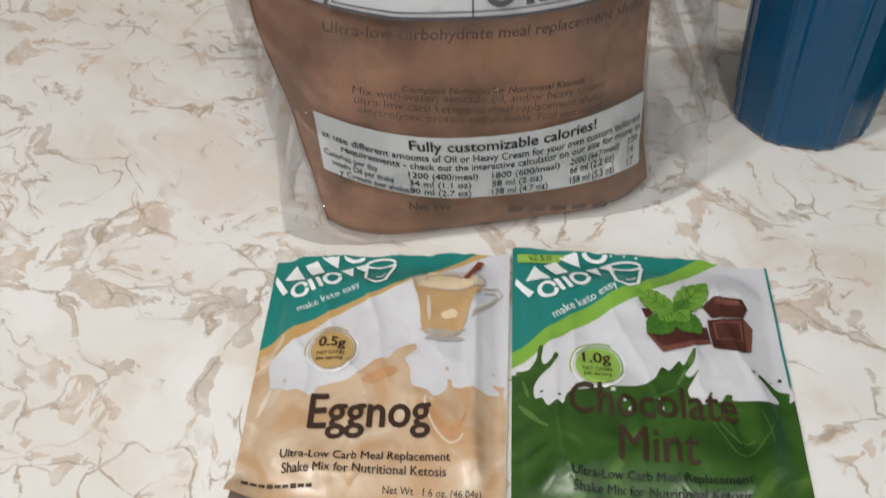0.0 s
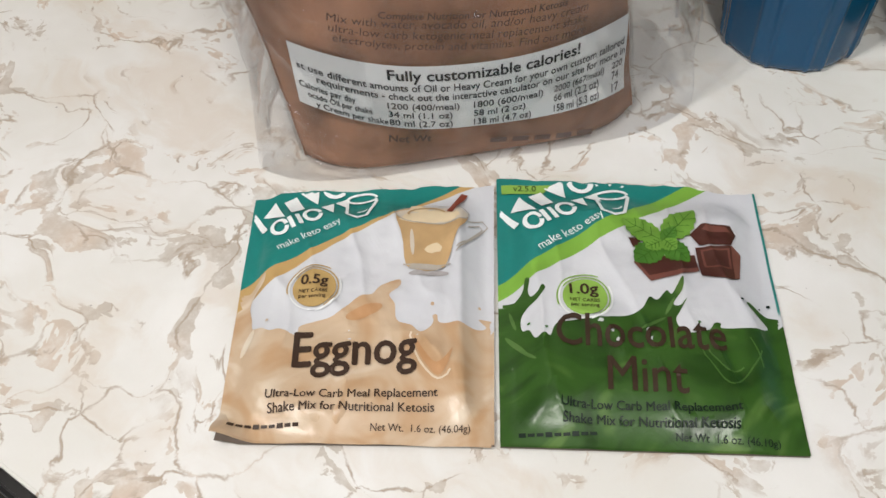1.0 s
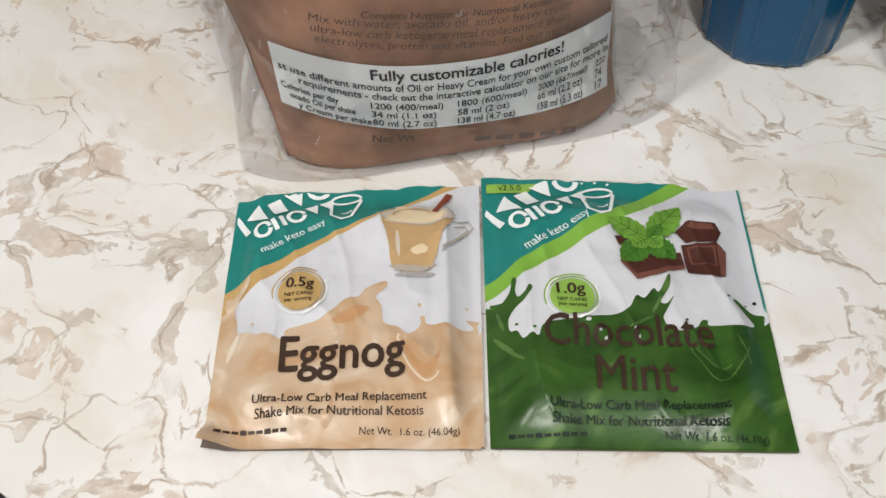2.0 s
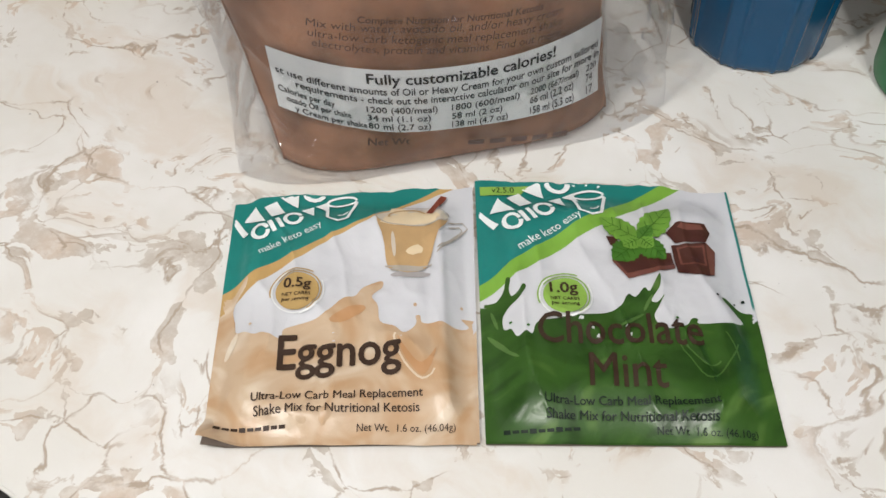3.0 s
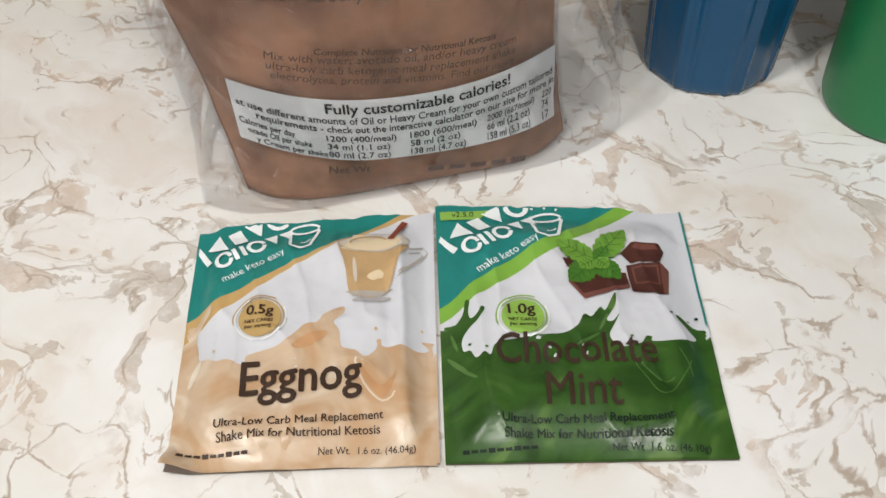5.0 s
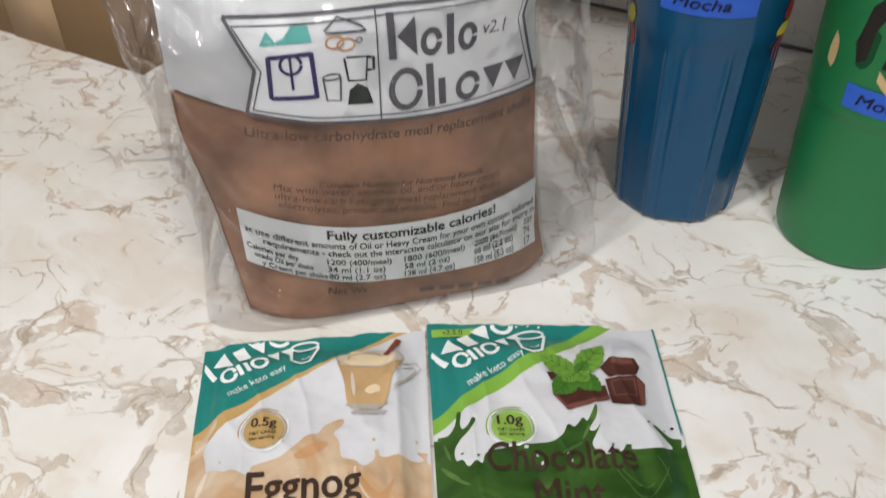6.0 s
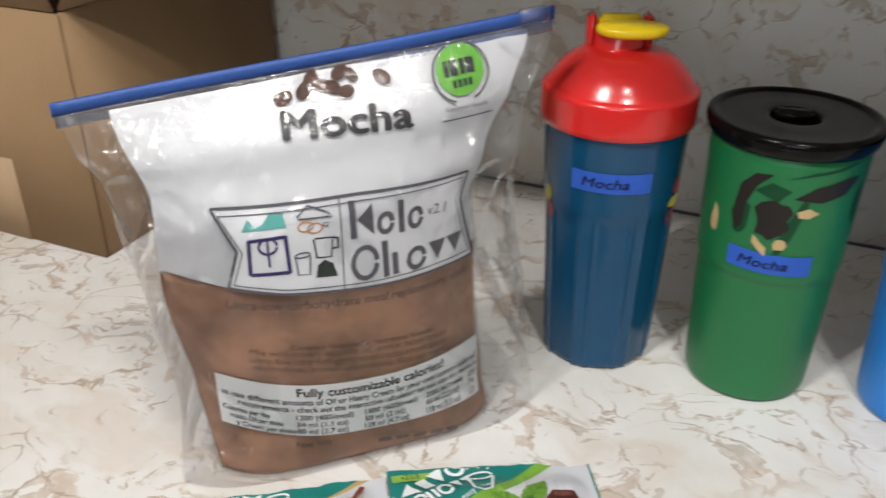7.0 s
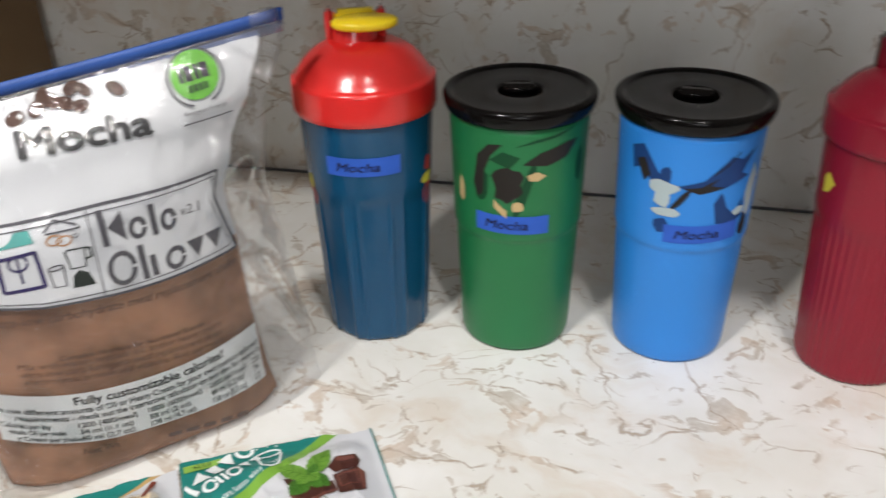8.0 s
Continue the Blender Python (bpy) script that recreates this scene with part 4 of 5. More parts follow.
def sachet_emblem(sachet, ox, oy, k):
    """White brush marks in two slanted rows and a cup, in the place of the maker's name."""
    c, s = math.cos(radians(27)), math.sin(radians(27))

    def at(x, y):
        return (ox + k * (c * x - s * y), oy + k * (s * x + c * y))

    def lines(*paths):
        return [[at(x, y) for x, y in p] for p in paths]

    holder = sachet.print("emblem", outline_bm(band(lines([(-0.001, 0.0125), (0.0005, 0.006), (0.0015, -0.001)])[0], 0.0021 * k)), WHITE_PRINT, 0.0005, "white brush-stroke emblem")
    for shape in ([(0.0030, 0.0065), (0.0092, 0.0122), (0.0098, 0.0010)], [(0.0120, 0.0108), (0.0170, 0.0112), (0.0176, 0.0030), (0.0126, 0.0026)], [(0.0188, 0.0122), (0.0262, 0.0126), (0.0228, 0.0040)],
                  [(0.0232, 0.0014), (0.0282, 0.0018), (0.0262, -0.0046)], [(0.0288, 0.0018), (0.0336, 0.0022), (0.0320, -0.0042)]):
        sachet.print("mark", outline_bm([at(*p) for p in shape]), WHITE_PRINT, 0.0004, "", holder)
    sachet.brush([[at(*p) for p in arc(0.0312, 0.0090, 0.0036, 0.0042, 0, 345)]], 0.0019 * k, WHITE_PRINT, holder)
    sachet.brush(lines([(0.0110, 0.0002), (0.0112, -0.0060)], [(0.0140, 0.0006), (0.0142, -0.0056)]), 0.0016 * k, WHITE_PRINT, holder)
    sachet.brush([[at(*p) for p in arc(0.0066, -0.0030, 0.0027, 0.0034, 0, 345)], [at(*p) for p in arc(0.0192, -0.0022, 0.0029, 0.0032, 0, 345)]], 0.0015 * k, WHITE_PRINT, holder)
    return at


def cup_mark(sachet, cx, cy, k, parent):
    """A slanted outline cup with rays."""
    t = radians(8)
    sachet.brush([arc(cx, cy, 0.0066 * k, 0.0028 * k, 0, 350, 18, t)], 0.0013 * k, WHITE_PRINT, parent)
    sachet.brush([[(cx - 0.0066 * k, cy - 0.001 * k), (cx - 0.0048 * k, cy - 0.0135 * k), (cx, cy - 0.0155 * k), (cx + 0.0040 * k, cy - 0.0135 * k), (cx + 0.0068 * k, cy - 0.0005 * k)]], 0.0014 * k, WHITE_PRINT, parent)
    sachet.brush([arc(cx, cy - 0.0065 * k, 0.0036 * k, 0.0050 * k, 250, 330, 6, t)], 0.0007 * k, WHITE_PRINT, parent)


def badge(sachet, cx, cy, ink, amount):
    disc = sachet.print("badge", outline_bm(ellipse(cx, cy, 0.0098, 0.0104, 0, 30)), ink, 0.0004, "round badge with the carb amount")
    for k, (r, a0, a1) in enumerate(((0.0108, -60, 150), (0.0114, 120, 330), (0.0122, 60, 200), (0.0119, -80, 30))):
        sachet.brush([arc(cx, cy, r, r * 1.05, a0, a1, 18)], 0.0006, (ink, WHITE_PRINT)[k % 2], disc, 0.0005, "ring")
    w = 0.0066
    sachet.print("lettering", text_bm(amount, (cx - w, cy + 0.0014), (cx + w * 0.9, cy + 0.0018), 1.0, 0.022), DARK_BROWN_INK, 0.0009, "", disc)
    sachet.print("lettering", text_bm("NET CARBS", (cx - w * 1.0, cy - 0.0030), (cx + w * 0.95, cy - 0.0027), 1.05, 0.008), DARK_BROWN_INK, 0.0007, "", disc)
    sachet.print("lettering", text_bm("per serving", (cx - w * 0.95, cy - 0.0060), (cx + w * 0.90, cy - 0.0056), 1.05, 0.008), DARK_BROWN_INK, 0.0007, "", disc)


def writing_bars(sachet, a, b, ink):
    """A row of small plain bars in the place of an address line."""
    for k in range(9):
        p, q = between(a, b, (k + 0.08) / 9), between(a, b, (k + 0.86) / 9)
        sachet.print("writing_bar", outline_bm(band([p, q], 0.0013 if k % 3 else 0.0019)), ink)


def flowing(points, steps=4):
    """A smooth closed line through the points."""
    out, m = [], len(points)
    for i in range(m):
        a, b, c, d = (points[(i + k) % m] for k in (-1, 0, 1, 2))
        for k in range(steps):
            t = k / steps
            out.append(tuple(0.5 * (2 * q + (r - p) * t + (2 * p - 5 * q + 4 * r - w) * t * t + (3 * q - p - 3 * r + w) * t ** 3) for p, q, r, w in zip(a, b, c, d)))
    return out


def splash_print(sachet, crest, low, ink, label):
    """The crest of the printed liquid, closed below by a straight line."""
    sachet.print("splash_print", outline_bm(flowing(crest)[:-8] + [(crest[-1][0], low), (crest[0][0], low)]), ink, -0.0002, label)


# eggnog sachet artwork
splash_print(egg, [(-0.1190, 0.0700), (-0.1132, 0.0715), (-0.1099, 0.0768), (-0.1070, 0.0815), (-0.1067, 0.0762), (-0.1099, 0.0705), (-0.1114, 0.0641), (-0.1091, 0.0568), (-0.1076, 0.0516), (-0.1034, 0.0508), (-0.0987, 0.0485), (-0.0943, 0.0494),
                   (-0.0870, 0.0466), (-0.0860, 0.0513), (-0.0807, 0.0537), (-0.0725, 0.0565), (-0.0672, 0.0611), (-0.0618, 0.0673), (-0.0562, 0.0691), (-0.0528, 0.0745), (-0.0451, 0.0784), (-0.0443, 0.0744), (-0.0486, 0.0693), (-0.0456, 0.0641),
                   (-0.0441, 0.0560), (-0.0377, 0.0534), (-0.0335, 0.0496), (-0.0294, 0.0524), (-0.0281, 0.0556), (-0.0286, 0.0584), (-0.0266, 0.0588), (-0.0253, 0.0550), (-0.0168, 0.0552), (-0.0095, 0.0541), (-0.0053, 0.0561), (-0.0087, 0.0598), (-0.0030, 0.0596),
                   (-0.0020, 0.0575), (-0.0020, 0.0520)], -0.0010, EGG_SPLASH, "crest of printed creamy liquid")
for x, y, r in ((-0.0290, 0.0640, 0.0008), (-0.0085, 0.0655, 0.0007), (-0.1010, 0.0540, 0.0007)):
    egg.print("splash_drop", outline_bm(ellipse(x, y, r, r * 1.2, 0.2, 10)), EGG_SPLASH, 0.0002)
sachet_emblem(egg, -0.1152, 0.1085, 1.36)
cup_mark(egg, -0.0685, 0.1320, 1.10, egg.root.children[2])
egg.words("make keto easy", (-0.1028, 0.0938), (-0.0755, 0.1118), WHITE_PRINT, 1.1)
badge(egg, -0.0824, 0.0715, GOLD_INK, "0.5g")
egg.words("Eggnog", (-0.0862, 0.0305), (-0.0335, 0.0343), DARK_BROWN_INK, 1.30, 0.020, 0.0005, "dark brown flavour name")
egg.words("Ultra-Low Carb Meal Replacement", (-0.0945, 0.0152), (-0.0240, 0.0188), DARK_BROWN_INK, 1.05, 0.012)
egg.words("Shake Mix for Nutritional Ketosis", (-0.0930, 0.0096), (-0.0252, 0.0128), DARK_BROWN_INK, 1.05, 0.012)
egg.words("Net Wt.  1.6 oz. (46.04g)", (-0.0505, 0.0044), (-0.0105, 0.0048), DARK_BROWN_INK, 1.1)
writing_bars(egg, (-0.1085, 0.0042), (-0.0790, 0.0056), DARK_BROWN_INK)
# printed glass mug
egg.print("mug_print", outline_bm(ellipse(-0.0318, 0.0812, 0.0092, 0.0018, 0, 24)), SHADE_PRINT, 0.0003, "grey printed shade under the mug")
mug = egg.print("mug_print", outline_bm([(-0.0500, 0.1170), (-0.0490, 0.1120), (-0.0465, 0.1056), (-0.0448, 0.0985), (-0.0438, 0.0910), (-0.0424, 0.0855), (-0.0385, 0.0828), (-0.0335, 0.0820), (-0.0285, 0.0828), (-0.0246, 0.0850), (-0.0228, 0.0910), (-0.0215, 0.0985), (-0.0195, 0.1056), (-0.0165, 0.1120), (-0.0150, 0.1168), (-0.0225, 0.1120), (-0.0330, 0.1105), (-0.0430, 0.1125)]), CREAM, 0.0005, "printed glass mug of creamy drink")
egg.print("glass", outline_bm(ellipse(-0.0325, 0.1170, 0.0172, 0.0068, 0, 26)), GLASS_LITE, 0.0006, "", mug)
egg.print("froth", outline_bm(ellipse(-0.0335, 0.1155, 0.0140, 0.0046, 0.1, 18, 0.25, 3)), FROTH, 0.0008, "", mug)
egg.print("froth", outline_bm(ellipse(-0.0395, 0.1215, 0.0050, 0.0026, -0.4, 12, 0.3, 5)), FROTH, 0.0010, "", mug)
egg.print("glass_base", outline_bm(ellipse(-0.0335, 0.0842, 0.0078, 0.0018, 0, 20)), GLASS_PRINT, 0.0007, "", mug)
egg.print("glint", outline_bm(ellipse(-0.0405, 0.0985, 0.0010, 0.0080, 0.12, 14)), GLASS_LITE, 0.0007, "", mug)
egg.print("glint", outline_bm(ellipse(-0.0300, 0.0955, 0.0040, 0.0030, 0.3, 12, 0.5, 4)), FROTH, 0.0007, "", mug)
egg.print("froth", outline_bm(ellipse(-0.0290, 0.1150, 0.0100, 0.0036, 0.1, 16, 0.4, 11)), FROTH, 0.0009, "", mug)
egg.print("froth", outline_bm(band(arc(-0.0350, 0.1180, 0.0090, 0.0038, 20, 200), 0.0011)), CREAM, 0.0011, "", mug)
egg.brush([arc(-0.0325, 0.1175, 0.0176, 0.0072, 0, 350, 26)], 0.0006, GLASS_PRINT, mug, 0.0009, "rim")
egg.brush([[(-0.0155, 0.1130), (-0.0085, 0.1165), (-0.0060, 0.1130), (-0.0130, 0.1030), (-0.0200, 0.0935)], [(-0.0150, 0.1100), (-0.0100, 0.1130), (-0.0085, 0.1110), (-0.0150, 0.1010), (-0.0198, 0.0960)]], 0.0007, GLASS_PRINT, mug, 0.0006, "handle")
egg.brush([[(-0.0438, 0.0862), (-0.0330, 0.0842), (-0.0222, 0.0862)]], 0.0008, GLASS_PRINT, mug, 0.0008, "foot")
egg.brush([[(-0.0245, 0.1190), (-0.0210, 0.1265), (-0.0178, 0.1345)]], 0.0034, CINNAMON, mug, 0.0012, "cinnamon_stick")

egg.print("liquid_fold", outline_bm(flowing([(-0.0360, 0.0480), (-0.0335, 0.0395), (-0.0300, 0.0330), (-0.0245, 0.0275), (-0.0205, 0.0330), (-0.0190, 0.0410), (-0.0225, 0.0350), (-0.0262, 0.0335), (-0.0310, 0.0395)])), CARAMEL, 0.0002, "caramel fold in the printed liquid")
egg.brush([flowing([(-0.0370, 0.0490), (-0.0325, 0.0345), (-0.0245, 0.0262), (-0.0198, 0.0330)])[:12]], 0.0009, EGG_LITE, None, 0.0003, "liquid_glint")
egg.print("liquid_fold", outline_bm(ellipse(-0.0585, 0.0590, 0.0085, 0.0030, 0.45, 18)), CARAMEL, 0.0002, "caramel fold in the printed liquid")
egg.print("liquid_glint", outline_bm(ellipse(-0.1085, 0.0440, 0.0016, 0.0070, -0.25, 16)), EGG_LITE, 0.0002)
# chocolate mint sachet artwork
splash_print(mint, [(0.0030, 0.0665), (0.0069, 0.0690), (0.0103, 0.0739), (0.0115, 0.0806), (0.0134, 0.0795), (0.0127, 0.0740), (0.0139, 0.0702), (0.0170, 0.0723), (0.0189, 0.0757), (0.0203, 0.0742), (0.0169, 0.0685), (0.0123, 0.0645), (0.0096, 0.0594), (0.0102, 0.0534),
                    (0.0132, 0.0530), (0.0157, 0.0485), (0.0196, 0.0504), (0.0222, 0.0491), (0.0247, 0.0553), (0.0334, 0.0570), (0.0471, 0.0587), (0.0557, 0.0605), (0.0618, 0.0645), (0.0653, 0.0704), (0.0686, 0.0690), (0.0730, 0.0739), (0.0753, 0.0720), (0.0806, 0.0816),
                    (0.0797, 0.0738), (0.0751, 0.0666), (0.0775, 0.0650), (0.0809, 0.0686), (0.0775, 0.0623), (0.0751, 0.0575), (0.0771, 0.0525), (0.0818, 0.0508), (0.0883, 0.0529), (0.0912, 0.0568), (0.0938, 0.0566), (0.0940, 0.0543), (0.1049, 0.0549), (0.1140, 0.0568),
                    (0.1119, 0.0612), (0.1066, 0.0680), (0.1086, 0.0688), (0.1141, 0.0639), (0.1200, 0.0628), (0.1205, 0.0580), (0.1203, 0.0520)], 0.0005, MINT_SPLASH, "crest of printed green liquid")
sachet_emblem(mint, 0.0052, 0.1125, 1.42)
cup_mark(mint, 0.0535, 0.1350, 1.20, mint.root.children[2])
mint.print("version_flash", outline_bm([(0.0, 0.1420), (0.0245, 0.1425), (0.0205, 0.1365), (0.0003, 0.1360)]), LIME_INK, 0.0004, "small lime flash")
mint.words("v2.5.0", (0.0060, 0.1378), (0.0172, 0.1380), DKGREEN_INK, 1.1, 0.0, 0.0008)
mint.brush([[(0.0475, 0.1420), (0.0465, 0.1440)], [(0.0535, 0.1420), (0.0535, 0.1445)], [(0.0590, 0.1410), (0.0610, 0.1435)]], 0.0011, WHITE_PRINT)
mint.words("make keto easy", (0.0188, 0.0955), (0.0485, 0.1150), WHITE_PRINT, 1.1)
badge(mint, 0.0375, 0.0693, LIME_INK, "1.0g")
mint.words("Chocolate", (0.0243, 0.0440), (0.0945, 0.0425), DARK_BROWN_INK, 1.36, 0.012, 0.0005, "dark brown flavour name")
mint.words("Mint", (0.0445, 0.0235), (0.0765, 0.0222), DARK_BROWN_INK, 1.28, 0.010, 0.0005, "dark brown flavour name")
mint.words("Ultra-Low Carb Meal Replacement", (0.0255, 0.0152), (0.0955, 0.0140), DKGREEN_INK, 1.05, 0.012, 0.0012)
mint.words("Shake Mix for Nutritional Ketosis", (0.0262, 0.0095), (0.0945, 0.0078), DKGREEN_INK, 1.05, 0.012, 0.0012)
mint.words("Net Wt  1.6 oz. (46.10g)", (0.0700, 0.0038), (0.1095, 0.0022), DKGREEN_INK, 1.1, 0.0, 0.0009)
writing_bars(mint, (0.0085, 0.0044), (0.0400, 0.0060), DKGREEN_INK)
mint.brush([flowing([(0.0853, 0.0450), (0.0885, 0.0345), (0.0945, 0.0268), (0.1028, 0.0345), (0.1085, 0.0470)])[:16], flowing([(0.0870, 0.0430), (0.0915, 0.0360), (0.0955, 0.0330), (0.1000, 0.0370)])[:12],
            flowing([(0.1045, 0.0500), (0.1075, 0.0440), (0.1082, 0.0360)])[:8]], 0.0007, MINT_LITE, None, 0.0002, "liquid_glint")
for x, y, rx, ry, turn in ((0.0075, 0.0460, 0.0012, 0.0068, 0.75), (0.0125, 0.0405, 0.0008, 0.0045, 0.9), (0.0655, 0.0560, 0.0062, 0.0009, 0.5), (0.0735, 0.0650, 0.0008, 0.0050, -0.5), (0.0060, 0.0590, 0.0008, 0.0050, 0.3)):
    mint.print("liquid_glint", outline_bm(ellipse(x, y, rx, ry, turn, 16)), MINT_LITE, 0.0001)
# chocolate squares and mint leaves
for pts, ink, lift in (
        ([(0.0586, 0.1029), (0.0640, 0.1033), (0.0640, 0.0985), (0.0604, 0.0976)], CHOCO, 0.0004),
        ([(0.0605, 0.0905), (0.0640, 0.0930), (0.0878, 0.0945), (0.0885, 0.0875), (0.0663, 0.0812)], CHOCO, 0.0005),
        ([(0.0605, 0.0905), (0.0663, 0.0812), (0.0885, 0.0875), (0.0884, 0.0850), (0.0665, 0.0782), (0.0600, 0.0880)], CHOCO_LITE, 0.0006),
        ([(0.0870, 0.1065), (0.0925, 0.1124), (0.1060, 0.1118), (0.1080, 0.1070), (0.1048, 0.1005), (0.0905, 0.1000)], CHOCO, 0.0006),
        ([(0.0925, 0.1092), (0.0945, 0.1112), (0.1040, 0.1106), (0.1052, 0.1078), (0.0950, 0.1072)], CHOCO_LITE, 0.0009),
        ([(0.0950, 0.1072), (0.1052, 0.1078), (0.1080, 0.1070), (0.1062, 0.1040), (0.0945, 0.1045)], CHOCO, 0.0010),
        ([(0.0884, 0.0985), (0.1045, 0.1000), (0.1084, 0.0955), (0.1056, 0.0812), (0.1020, 0.0802), (0.0892, 0.0822)], CHOCO, 0.0007),
        ([(0.0905, 0.0970), (0.1035, 0.0982), (0.1030, 0.0860), (0.0912, 0.0872)], CHOCO_LITE, 0.0010),
        ([(0.0915, 0.0960), (0.1025, 0.0970), (0.1020, 0.0870), (0.0922, 0.0880)], CHOCO, 0.0012),
        ([(0.1045, 0.1000), (0.1084, 0.0955), (0.1056, 0.0812), (0.1034, 0.0806)], CHOCO_LITE, 0.0010)):
    mint.print("chocolate_print", outline_bm(pts), ink, lift, "printed dark chocolate square")


def leaf(x0, y0, x1, y1, wide, ink, lift):
    """A toothed leaf from its stalk to its tip, with a pale midrib."""
    dx, dy = x1 - x0, y1 - y0
    n = math.hypot(dx, dy)
    left, right = [], []
    for i in range(13):
        t = i / 12
        w = wide * math.sin(math.pi * min(1, t * 0.90 + 0.09)) ** 0.85 * (1 + 0.16 * (i % 2))
        x, y = x0 + dx * t, y0 + dy * t
        left.append((x - dy / n * w, y + dx / n * w))
        right.append((x + dy / n * w, y - dx / n * w))
    ob = mint.print("mint_leaf_print", outline_bm(left + right[::-1]), ink, lift, "printed green mint leaf")
    veins = [[(x0, y0), (x0 + dx * 0.5, y0 + dy * 0.5), (x0 + dx * 0.92, y0 + dy * 0.92)]]
    for t in (0.25, 0.45, 0.65):
        for sgn in (-1, 1):
            px, py = x0 + dx * t, y0 + dy * t
            veins.append([(px, py), (px + dx * 0.14 - sgn * dy / n * wide * 0.7, py + dy * 0.14 + sgn * dx / n * wide * 0.7)])
    mint.brush(veins, 0.0003, VEIN_INK, ob, lift + 0.0004, "vein")


leaf(0.0730, 0.1005, 0.0606, 0.0885, 0.0060, MINT_DARK, 0.0008)
leaf(0.0748, 0.1005, 0.0850, 0.0905, 0.0056, MINT_DARK, 0.0009)
leaf(0.0738, 0.1020, 0.0566, 0.1138, 0.0058, MINT, 0.0011)
leaf(0.0748, 0.1020, 0.0905, 0.1220, 0.0062, MINT, 0.0013)
leaf(0.0742, 0.1015, 0.0660, 0.0975, 0.0036, MINT, 0.0015)
leaf(0.0742, 0.1015, 0.0805, 0.1095, 0.0034, MINT_DARK, 0.0016)
leaf(0.0745, 0.1020, 0.0795, 0.0960, 0.0036, MINT, 0.0017)
for k, (x, y, r) in enumerate(((0.1045, 0.0695, 0.0006), (0.1165, 0.0690, 0.0008), (0.1120, 0.0665, 0.0004), (0.0845, 0.0560, 0.0006), (0.0130, 0.0560, 0.0006), (0.0205, 0.0530, 0.0006))):
    mint.print("splash_drop", outline_bm(ellipse(x, y, r * 1.3, r, 0.4, 12, 0.2, k)), DKGREEN_INK if k < 3 else SPLASH, 0.0004)

# ---- drinking vessels ----


def round_lay(profile):
    """Lays prints on a turned wall: x is the angle in degrees, y the height."""
    def lay(a, z, lift):
        r = table_at(profile, z) + lift
        return Vector((r * math.cos(radians(a)), r * math.sin(radians(a)), z))
    return lay


def wrap(name, points, lay, material, parent, lift, label=""):
    """Points in degrees and metres; refined in true size, then wrapped."""
    bm = outline_bm([(a / 1200.0, z) for a, z in points])
    refine(bm, 0.0035, 4)
    for v in bm.verts:
        v.co = lay(v.co.x * 1200.0, v.co.y, lift)
    return part(name, bm, material, parent, label)


def tape_label(root, lay, a0, a1, z0, z1, words="Mocha", lean=0.0, w=(0.14, 0.72)):
    n = 10
    low = [(a0 + (a1 - a0) * i / n, z0 + lean * i / n) for i in range(n + 1)]
    top = [(a0 + (a1 - a0) * i / n, z1 + lean * i / n) for i in range(n + 1)]
    tape = wrap("tape_label", low + top[::-1], lay, TAPE, root, 0.0005, "strip of blue masking tape with a handwritten flavour")
    span = a1 - a0
    bm = text_bm(words, (0, 0), (1, 0), 1.0, 0.01, 0.2)
    for v in bm.verts:
        a = a0 + span * (w[0] + (w[1] - w[0]) * v.co.x)
        v.co = Vector((a / 1200.0, z0 + lean * (a - a0) / span + (z1 - z0) * (0.28 + v.co.y * 1.75), v.co.z))
    refine(bm, 0.003, 2)
    for v in bm.verts:
        v.co = lay(v.co.x * 1200.0, v.co.y, 0.0009 + v.co.z)
    part("handwriting", bm, PEN, tape)


TUMBLER_WALL = [(0.0, 0.0395), (0.003, 0.0412), (0.02, 0.0420), (0.096, 0.0446), (0.101, 0.0462), (0.14, 0.0472), (0.186, 0.0487)]


